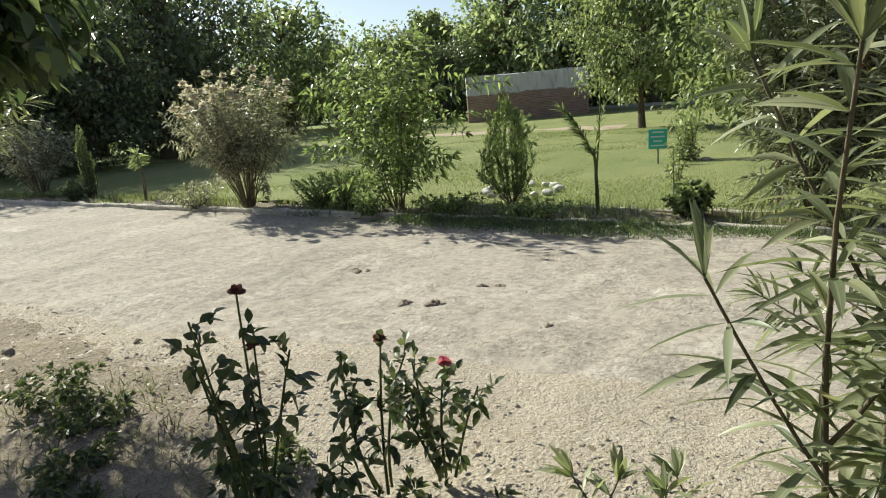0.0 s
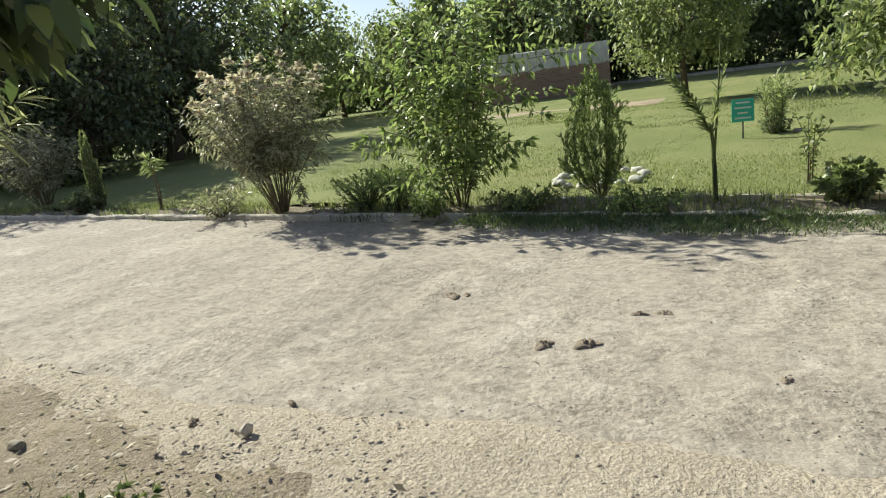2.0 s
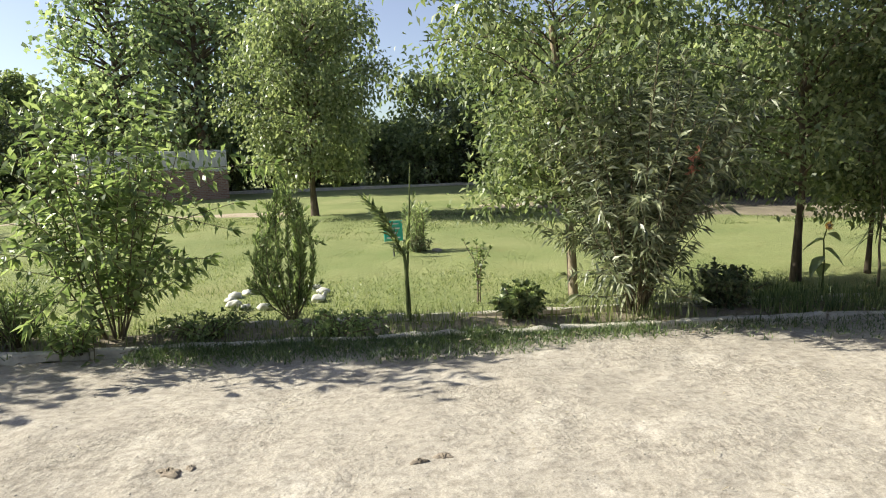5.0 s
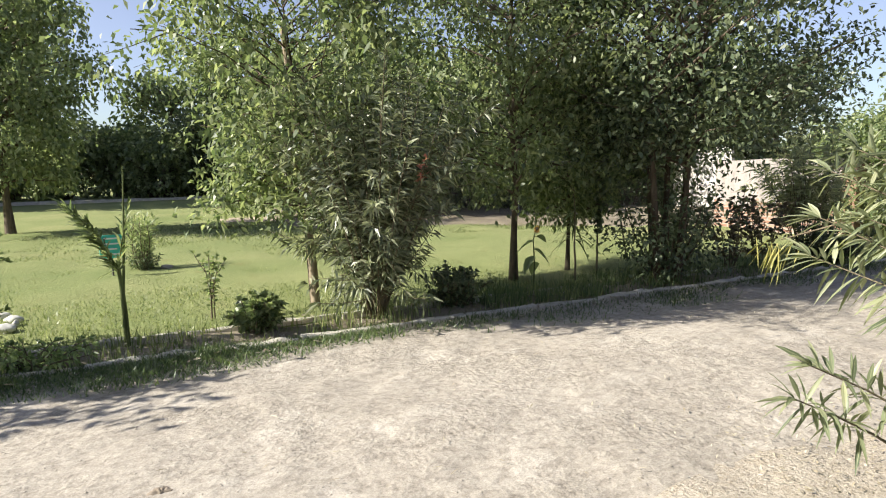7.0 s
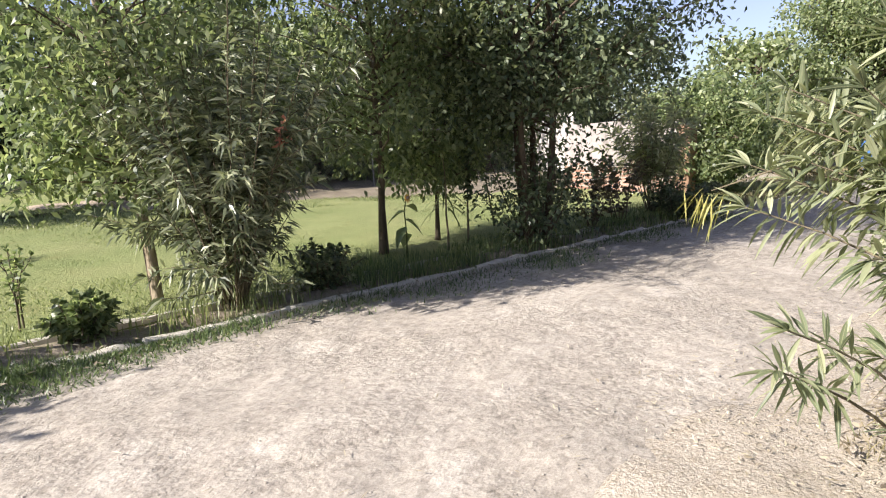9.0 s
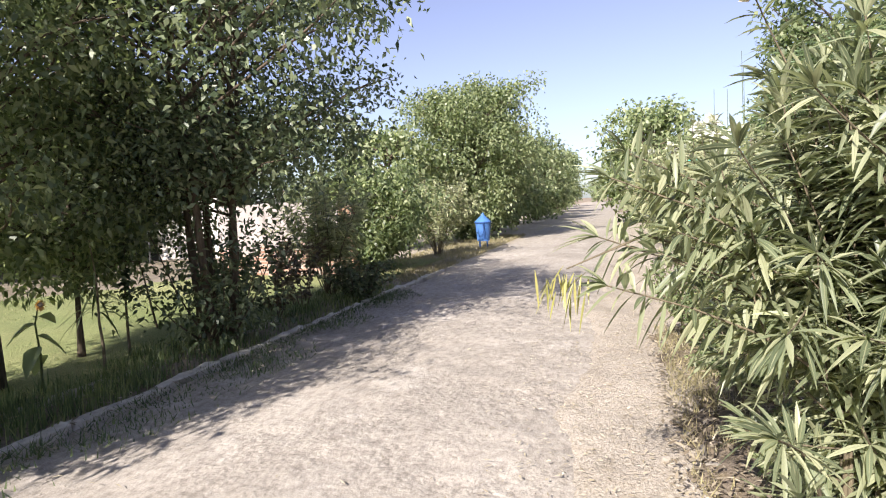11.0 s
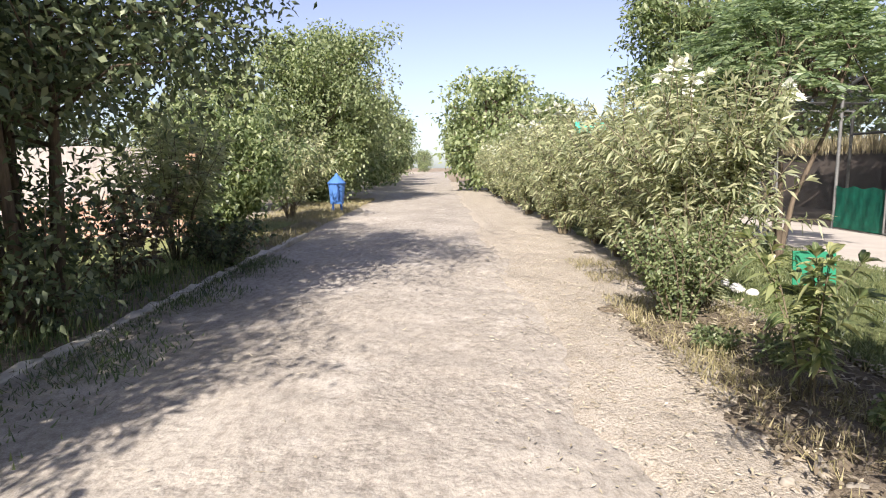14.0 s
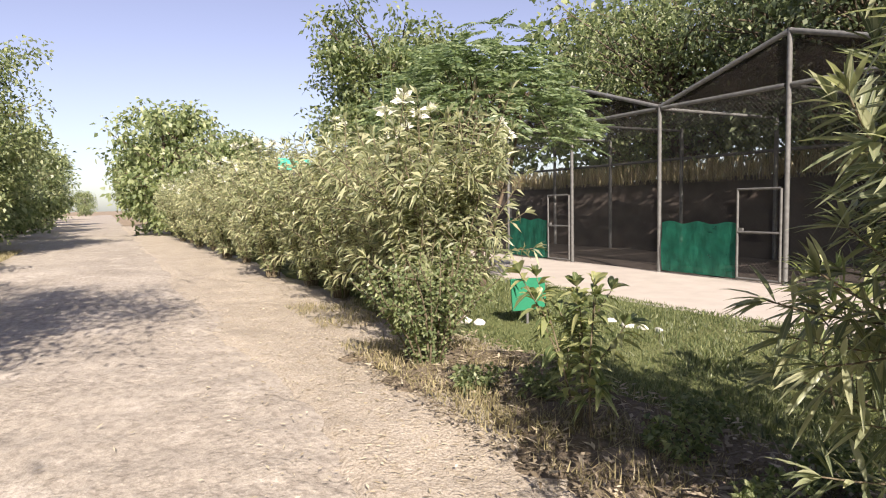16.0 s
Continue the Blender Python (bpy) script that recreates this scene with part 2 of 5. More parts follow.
ROAD = road_mat()
EARTH = earth_mat("dry_earth", (0.24, 0.19, 0.13), (0.4, 0.33, 0.25))
BEDSOIL = earth_mat("bed_soil", (0.18, 0.15, 0.11), (0.34, 0.29, 0.225), (0.24, 0.23, 0.1))
MARGIN = earth_mat("leaf_strewn_soil", (0.4, 0.352, 0.285), (0.52, 0.46, 0.378), (0.4, 0.34, 0.255))
SAND = earth_mat("pale_sand", (0.42, 0.34, 0.25), (0.55, 0.46, 0.36), (0.5, 0.4, 0.3))
ROSESOIL = earth_mat("brown_bed_soil", (0.24, 0.2, 0.15), (0.38, 0.325, 0.255), (0.23, 0.2, 0.12))
# Soil under leaf litter, darkened further to stand for the oleander's shadow.
LITTERSOIL = earth_mat("shade_darkened_leafy_soil", (0.12, 0.098, 0.07), (0.25, 0.205, 0.155), (0.2, 0.16, 0.1))
LAWN = lawn_mat("mown_lawn", 1.0)
# Dimmed copy of the lawn: shade by the cages goes into the colour.
SHADELAWN = lawn_mat("shade_dimmed_lawn", 0.66)
KERB = plain("lime_washed_kerb", (0.5, 0.46, 0.39), 0.94, 0, 0.4, 7, 0.7)
CONCRETE = plain("pale_concrete", (0.48, 0.43, 0.375), 0.9, 0, 0.12, 2.5, 0.25)
HUTWALL = wall_mat("whitewash_over_brick", 1.45, 0.5, (0.78, 0.76, 0.73))
WHITEWALL = wall_mat("worn_whitewash", 0.75, 1.6, (0.42, 0.37, 0.345))
STONE = plain("field_stone", (0.32, 0.285, 0.235), 0.9, 0, 0.25, 8, 0.15)
PALESTONE = plain("pale_river_stone", (0.62, 0.56, 0.49), 0.9, 0, 0.15, 8, 0.15)
WHITESTONE = plain("white_painted_stone", (0.62, 0.6, 0.55), 0.85, 0, 0.15, 10, 0.4)
GRIT = plain("road_grit", (0.4, 0.355, 0.3), 0.95, 0, 0.2, 30, 0.0)
CRUMB = plain("dry_soil_lump", (0.37, 0.325, 0.26), 0.95, 0, 0.25, 12, 0.0)
CLOD = plain("dark_clod", (0.27, 0.225, 0.175), 0.95, 0, 0.3, 12, 0.2)
GALV = plain("dull_grey_paint_on_pipe", (0.15, 0.15, 0.142), 0.65, 0.2, 0.35, 14, 0.2)
WIRE = plain("galvanised_wire", (0.07, 0.07, 0.066), 0.7, 0.2, 0.2, 30, 0.0)
BLUE = plain("chipped_blue_paint", (0.07, 0.17, 0.42), 0.45, 0, 0.2, 8, 0.1)
BLUEDARK = plain("dark_blue_paint", (0.035, 0.09, 0.25), 0.5, 0, 0.25, 8, 0.1)
GREENPAINT = plain("green_sign_paint", (0.012, 0.17, 0.085), 0.5, 0, 0.15, 8, 0.05)
TEALPAINT = plain("teal_sign_paint", (0.08, 0.5, 0.38), 0.5, 0, 0.12, 8, 0.05)
WHITEPAINT = plain("white_lettering", (0.8, 0.8, 0.78), 0.6, 0, 0.05, 8, 0.0)
# Earth in and behind the cages; the shade there is put into its colour.
DARKBERM = plain("shade_dark_earth", (0.06, 0.048, 0.04), 0.95, 0, 0.35, 3, 0.6)


def net_mat(name, low, high, clear):
    k = Mat(name, 0.8, 0, 0.2)
    c = k.ramp(k.noise(3.5, 5), [(0.3, low), (0.7, high)])
    k.color(c)
    tr, tp = k.node("BsdfTranslucent", Color=c), k.node("BsdfTransparent")
    m1, m2 = k.node("MixShader"), k.node("MixShader")
    m1.inputs[0].default_value, m2.inputs[0].default_value = 0.35, clear
    k.t.links.new(k.b.outputs[0], m1.inputs[1])
    k.t.links.new(tr.outputs[0], m1.inputs[2])
    k.t.links.new(m1.outputs[0], m2.inputs[1])
    k.t.links.new(tp.outputs[0], m2.inputs[2])
    k.t.links.new(m2.outputs[0], k.t.nodes["Material Output"].inputs[0])
    k.bump(k.noise(9, 4), 0.5, 0.05)
    return k.m


NET = net_mat("green_shade_net", (0.01, 0.11, 0.075), (0.02, 0.22, 0.14), 0.18)
DARKNET = net_mat("dark_shade_net", (0.018, 0.015, 0.012), (0.04, 0.032, 0.026), 0.3)


# ---- mesh helpers ----
def grid_noise(x, y, scale, seed):
    """Smooth value noise in 0..1 on arrays."""
    tab = np.random.default_rng(seed).random((64, 64))
    u, v = np.asarray(x) / scale, np.asarray(y) / scale
    i, j = np.floor(u).astype(int), np.floor(v).astype(int)
    fu, fv = u - i, v - j
    fu, fv = fu * fu * (3 - 2 * fu), fv * fv * (3 - 2 * fv)
    a, b = tab[i % 64, j % 64], tab[(i + 1) % 64, j % 64]
    c, d = tab[i % 64, (j + 1) % 64], tab[(i + 1) % 64, (j + 1) % 64]
    return (a * (1 - fu) + b * fu) * (1 - fv) + (c * (1 - fu) + d * fu) * fv


def mesh_of(name, verts, faces, material, smooth=False, uv=None):
    me = bpy.data.meshes.new(name)
    verts, faces = np.asarray(verts, dtype=np.float32), np.asarray(faces, dtype=np.int32)
    n, k = faces.shape
    me.vertices.add(len(verts))
    me.vertices.foreach_set("co", verts.ravel())
    me.loops.add(n * k)
    me.loops.foreach_set("vertex_index", faces.ravel())
    me.polygons.add(n)
    me.polygons.foreach_set("loop_start", np.arange(0, n * k, k, dtype=np.int32))
    if smooth:
        me.polygons.foreach_set("use_smooth", np.ones(n, dtype=bool))
    me.update(calc_edges=True)
    if uv is not None:
        lay = me.uv_layers.new(name="UVMap")
        lay.data.foreach_set("uv", np.asarray(uv, dtype=np.float32)[faces.ravel()].ravel())
    me.materials.append(material)
    return me


def thing(name, x, y, z=0.0, turn=0.0):
    ob = new(name)
    ob.matrix_basis = pose(x, y, z, 0, 0, turn)
    return ob


def part_of(name, me, parent, label="", at=None):
    ob = new(name, me)
    ob.parent = parent
    if at is not None:
        ob.matrix_basis = at
    if label:
        ob["label"] = label
    return ob


def part(name, bm, material, parent, label="", smooth=False):
    me = bpy.data.meshes.new(name)
    bm.to_mesh(me)
    bm.free()
    me.materials.append(material)
    if smooth:
        for p in me.polygons:
            p.use_smooth = True
    return part_of(name, me, parent, label)


def box(bm, x0, x1, y0, y1, z0, z1, bevel=0.0):
    r = bmesh.ops.create_cube(bm, size=1.0, matrix=Matrix.Translation(((x0 + x1) / 2, (y0 + y1) / 2, (z0 + z1) / 2)) @ Matrix.Diagonal((x1 - x0, y1 - y0, z1 - z0, 1)))
    if bevel:
        es = list({e for v in r["verts"] for e in v.link_edges})
        bmesh.ops.bevel(bm, geom=es, offset=bevel, segments=2, affect="EDGES", profile=0.5)
    return bm


class Tubes:
    """Tapered round limbs gathered into one mesh."""

    def __init__(self, sides=6):
        self.v, self.f, self.n, self.k = [], [], 0, sides

    def add(self, pts, radii):
        pts = np.asarray(pts, float)
        m, k = len(pts), self.k
        d = np.gradient(pts, axis=0)
        d /= np.linalg.norm(d, axis=1)[:, None] + 1e-9
        ref = np.array([0, 0, 1.0]) if abs(d[0][2]) < 0.9 else np.array([1.0, 0, 0])
        s = np.cross(d, ref)
        s /= np.linalg.norm(s, axis=1)[:, None] + 1e-9
        t = np.cross(d, s)
        a = np.arange(k) * 2 * math.pi / k
        ring = s[:, None, :] * np.cos(a)[None, :, None] + t[:, None, :] * np.sin(a)[None, :, None]
        self.v.append((pts[:, None, :] + ring * np.asarray(radii, float)[:, None, None]).reshape(-1, 3))
        i, j = np.meshgrid(np.arange(m - 1), np.arange(k), indexing="ij")
        q = np.stack([i * k + j, i * k + (j + 1) % k, (i + 1) * k + (j + 1) % k, (i + 1) * k + j], -1).reshape(-1, 4)
        self.f.append(q + self.n)
        self.n += m * k

    def mesh(self, name, material):
        return mesh_of(name, np.concatenate(self.v), np.concatenate(self.f), material, True)


def unit(a):
    return a / (np.linalg.norm(a, axis=-1, keepdims=True) + 1e-9)


def kites(name, P, D, L, W, rng, material, fold=0.25, droop=0.15, level=None):
    """Small leaves, one bent four-sided blade each, at P pointing along D."""
    D = unit(D)
    S = unit(np.cross(D, rng.normal(size=P.shape) * (1 if level is None else level) + (0, 0, 0 if level is None else 1.0)))
    N = np.cross(S, D)
    L, W = np.broadcast_to(L, len(P))[:, None], np.broadcast_to(W, len(P))[:, None]
    mid = P + D * L * 0.45
    V = np.stack([P, mid + S * W * 0.5 + N * W * fold, P + D * L - np.array([0, 0, 1.0]) * L * droop, mid - S * W * 0.5 + N * W * fold], 1).reshape(-1, 3)
    return mesh_of(name, V, np.arange(len(P) * 4).reshape(-1, 4), material)


def blades(name, P, D, L, W, rng, material, droop=0.25, flat=0.35, belly=0.42, round_leaf=False):
    """Long leaves with a raised middle rib, bending down to the tip."""
    D = unit(D)
    up = np.array([0, 0, 1.0])
    S = unit(np.cross(D, up + rng.normal(size=P.shape) * flat))
    N = np.cross(S, D)
    n = len(P)
    L, W = np.broadcast_to(L, n)[:, None], np.broadcast_to(W, n)[:, None]
    rows, us = [], []
    shape = ((0.0, 0.14), (belly * 0.5, 0.72), (belly, 1.0), (belly + (1 - belly) * 0.55, 0.66), (1.0, 0.03))
    if round_leaf:
        shape = ((0.0, 0.1), (0.08, 0.42), (0.2, 0.78), (0.36, 0.98), (0.52, 0.97), (0.7, 0.74), (0.86, 0.4), (1.0, 0.03))
    m = 3 * len(shape)
    for f, w in shape:
        c = P + D * L * f - up * L * droop * f * f
        for s, u in ((-0.5, 0.0), (0.0, 0.5), (0.5, 1.0)):
            rows.append(c + S * W * w * s + N * (W * 0.18 * abs(s) * 2 * w))
            us.append((u, f))
    V = np.stack(rows, 1).reshape(-1, 3)
    base = np.array([[3 * r + q, 3 * r + q + 1, 3 * r + q + 4, 3 * r + q + 3] for r in range(len(shape) - 1) for q in range(2)])
    F = (np.arange(n)[:, None, None] * m + base[None]).reshape(-1, 4)
    return mesh_of(name, V, F, material, True, np.tile(np.array(us), (n, 1)))


def fan(rng, n, lo=0.0):
    """Random directions with a height of at least lo."""
    z = lo + (1 - lo) * rng.random(n)
    a = rng.random(n) * 2 * math.pi
    r = np.sqrt(1 - z * z)
    return np.stack([r * np.cos(a), r * np.sin(a), z], 1)


# ---- ground ----
def sheet(name, xs, ys, edge0, edge1, height, material, label, category, sink=0.07, fade=0.3):
    """A strip of ground between two uneven edges, as a fine grid."""
    X = np.repeat(np.asarray(xs)[:, None], len(ys), 1)
    y0, y1 = edge0(np.asarray(xs)), edge1(np.asarray(xs))
    f = np.asarray(ys)[None, :]
    Y = y0[:, None] * (1 - f) + y1[:, None] * f
    Z = height(X, Y)
    near = np.minimum(np.abs(Y - y0[:, None]), np.abs(Y - y1[:, None]))
    near = np.minimum(near, np.minimum(np.abs(X - xs[0]), np.abs(X - xs[-1])))
    Z = Z - sink * (1 - np.clip(near / fade, 0, 1)) ** 2
    n, m = X.shape
    V = np.stack([X, Y, Z], -1).reshape(-1, 3)
    i, j = np.meshgrid(np.arange(n - 1), np.arange(m - 1), indexing="ij")
    F = np.stack([i * m + j, (i + 1) * m + j, (i + 1) * m + j + 1, i * m + j + 1], -1).reshape(-1, 4)
    ob = new(name, mesh_of(name, V, F, material, True))
    return tagged(ob, label, category, "", "structure")


def wob(base, amp, scale, seed):
    return lambda x: base + amp * (grid_noise(x + 200, x * 0 + 7.3, scale, seed) - 0.5) * 2 + 0.4 * amp * (grid_noise(x + 200, x * 0 + 3.1, scale * 0.23, seed + 1) - 0.5) * 2


def flat(v):
    return lambda x: v + 0 * x


far = np.concatenate([-np.geomspace(900, 40, 14), np.arange(-36, 61, 4.0), np.geomspace(66, 900, 14)])
gx, gy = np.meshgrid(far, far, indexing="ij")
gm = len(far)
gi, gj = np.meshgrid(np.arange(gm - 1), np.arange(gm - 1), indexing="ij")
ground = new("ground", mesh_of("ground", np.stack([gx, gy, gx * 0 - 0.14], -1).reshape(-1, 3), np.stack([gi * gm + gj, (gi + 1) * gm + gj, (gi + 1) * gm + gj + 1, gi * gm + gj + 1], -1).reshape(-1, 4), EARTH))
tagged(ground, "dry brown earth reaching to the horizon", "ground", "", "structure")


def road_z(x, y):
    rut = 0.018 * np.cos((y - 5.6) * 2.1)
    return rut + 0.045 * (grid_noise(x, y, 0.9, 4) - 0.5) + 0.02 * (grid_noise(x, y, 0.25, 5) - 0.5) + 0.018 * (grid_noise(x, y, 0.13, 6) - 0.5)


near_x = np.concatenate([np.arange(-24, -9, 0.3), np.arange(-9, 12, 0.07), np.arange(12, 30, 0.25), np.arange(30, 200, 3.0)])
south_edge = lambda x: np.clip(3.82 + 0.1 * x, 3.2, 3.98) + 0.28 * (grid_noise(x + 90, x * 0 + 2.2, 1.1, 21) - 0.5)
sheet("road", near_x, np.linspace(0, 1, 64), south_edge, flat(7.74), road_z, ROAD, "pale packed dirt road with grit and faint ruts", "dirt road", 0.03, 0.5)
sheet("margin_soil", np.concatenate([np.arange(-24, 14, 0.12), np.arange(14, 60, 0.8)]), np.linspace(0, 1, 36), lambda x: np.interp(x, [0.4, 3.0], [-3.6, 2.0]) + 0.5 * (grid_noise(x + 50, x * 0, 0.8, 31) - 0.5), lambda x: south_edge(x) + 0.7,
      lambda x, y: -0.008 + 0.035 * (grid_noise(x, y, 0.4, 32) - 0.5) + 0.025 * (grid_noise(x, y, 0.12, 33) - 0.5) - 0.25 * np.clip((y - south_edge(x) - 0.1) / 0.6, 0, 1), MARGIN, "dusty leaf-strewn soil along the road", "soil")
sheet("lawn", np.concatenate([np.arange(-40, -12, 0.7), np.arange(-12, 10, 0.14), np.arange(10, 16, 0.4)]), np.concatenate([np.linspace(0, 0.3, 40), np.linspace(0.33, 1, 24)]), flat(8.5), wob(21.5, 1.4, 4.0, 41),
      lambda x, y: 0.045 + 0.05 * (grid_noise(x, y, 0.7, 42) - 0.5) + 0.1 * (grid_noise(x, y, 4.0, 43) - 0.5), LAWN, "wide mown lawn, slightly patchy green", "lawn", 0.03, 0.2)
sheet("planting_bed", np.arange(-40, 16, 0.2), np.linspace(0, 1, 8), flat(7.82), flat(8.54), lambda x, y: 0.03 + 0.06 * (grid_noise(x, y, 0.3, 51) - 0.5), BEDSOIL, "dark soil planting strip behind the kerb", "planting bed")
sheet("verge", np.concatenate([np.arange(12, 60, 0.6), np.arange(60, 200, 5.0)]), np.linspace(0, 1, 10), wob(7.5, 0.25, 2.0, 55), flat(14.0), lambda x, y: 0.02 + 0.05 * (grid_noise(x, y, 0.5, 56) - 0.5), MARGIN, "dry straw-covered verge", "verge")
sheet("small_lawn", np.arange(1.9, 22, 0.15), np.linspace(0, 1, 40), wob(-0.85, 0.1, 1.5, 61), wob(2.05, 0.25, 1.4, 62), lambda x, y: 0.03 + 0.05 * (grid_noise(x, y, 0.5, 63) - 0.5), SHADELAWN, "small green lawn by the cages, dimmed by shade in its colour", "lawn")
sheet("litter_bank", np.arange(1.5, 6.2, 0.08), np.linspace(0, 1, 26), wob(2.0, 0.15, 0.8, 65), wob(3.35, 0.25, 0.9, 66), lambda x, y: 0.06 + 0.06 * (grid_noise(x, y, 0.3, 67) - 0.5) + 0.04 * (grid_noise(x, y, 0.1, 68) - 0.5), LITTERSOIL, "uneven soil covered with leaf litter, darkened for the oleander's shade", "soil", 0.1, 0.45)
sheet("pavement", np.arange(-6, 40, 0.5), np.linspace(0, 1, 10), flat(-3.95), flat(-0.75), lambda x, y: 0.012 + 0 * x, CONCRETE, "pale concrete walk in front of the cages", "walkway", 0.03, 0.06)
for px0, px1 in ((-16.0, -5.5), (0.2, 7.0)):
    sheet("sandy_path", np.arange(px0, px1, 0.4), np.linspace(0, 1, 8), wob(22.0, 0.5, 2.0, 41), wob(24.0, 0.5, 2.5, 72), lambda x, y: 0.05 + 0.05 * (grid_noise(x, y, 1.0, 73) - 0.5), SAND, "pale sandy patch of path across the garden", "path", 0.12, 0.7)
sheet("bare_strip", np.arange(2.0, 20, 0.3), np.linspace(0, 1, 20), lambda x: np.interp(x, [2.0, 6.7, 9.2, 12.0], [18.2, 16.6, 14.0, 12.6]) + 0.9 * (grid_noise(x, x * 0 + 5, 0.9, 78) - 0.5), flat(23.5), lambda x, y: 0.1 + 0.07 * (grid_noise(x, y, 0.6, 79) - 0.5), BEDSOIL, "bare brown soil along the wire fence", "soil", 0.1, 0.8)
sheet("far_lawn", np.concatenate([np.arange(-160, -40, 10.0), np.arange(-40, 30, 1.0), np.arange(30, 160, 10.0)]), np.concatenate([np.linspace(0, 0.2, 24), np.linspace(0.23, 1, 12)]), flat(21.0), flat(220.0), lambda x, y: 0.02 + 0.08 * (grid_noise(x, y, 5.0, 74) - 0.5), LAWN, "rough grass under the far trees", "lawn", 0.03, 0.3)
sheet("rose_bed", np.arange(-7.5, 2.2, 0.1), np.linspace(0, 1, 30), flat(-2.5), lambda x: np.interp(x, [-3.0, -1.2], [3.2, 2.3]) + 0.4 * (grid_noise(x, x * 0, 0.7, 75) - 0.5),
      lambda x, y: 0.03 + 0.04 * (grid_noise(x, y, 0.35, 76) - 0.5) + 0.03 * (grid_noise(x, y, 0.1, 77) - 0.5), ROSESOIL, "shaded rose bed soil strewn with leaves", "flower bed", 0.09, 0.7)


def kerb_line(name, y, x0, x1, length, w, h, label, seed):
    line = tagged(thing(name, 0, y, 0), label, "kerb", "", "structure")
    rng = np.random.default_rng(seed)
    shapes = []
    for i in range(5):
        bm = box(bmesh.new(), -length / 2, length / 2, -w / 2, w / 2, -0.06, h)
        bmesh.ops.subdivide_edges(bm, edges=[e for e in bm.edges if e.calc_length() > length * 0.8], cuts=4)
        for v in bm.verts:
            v.co += Vector(rng.normal(size=3) * (0.004, 0.008, 0.009))
        bmesh.ops.bevel(bm, geom=[e for e in bm.edges if e.calc_face_angle(0) > 0.9], offset=0.014, segments=1, affect="EDGES")
        me = bpy.data.meshes.new("kerb_stone")
        bm.to_mesh(me)
        bm.free()
        me.materials.append(KERB)
        shapes.append(me)
    x = x0
    while x < x1:
        part_of("kerb_stone", shapes[int(rng.integers(5))], line, "", pose(x, rng.normal() * 0.008, rng.normal() * 0.005, rng.normal() * 1.2, rng.normal() * 0.3, rng.normal() * 0.6))
        x += length + 0.012


kerb_line("kerb", 7.79, -26, 13, 0.92, 0.1, 0.05, "weathered pale kerb stones, partly sunken, along the dirt road", 1)
kerb_line("bed_edging", 8.56, -4.2, 6.5, 0.8, 0.07, 0.045, "low worn edging stones between planting bed and lawn", 2)
kerb_line("far_kerb", 37.5, -16, 16, 1.5, 0.16, 0.18, "whitened kerb of a path under the far trees", 3)


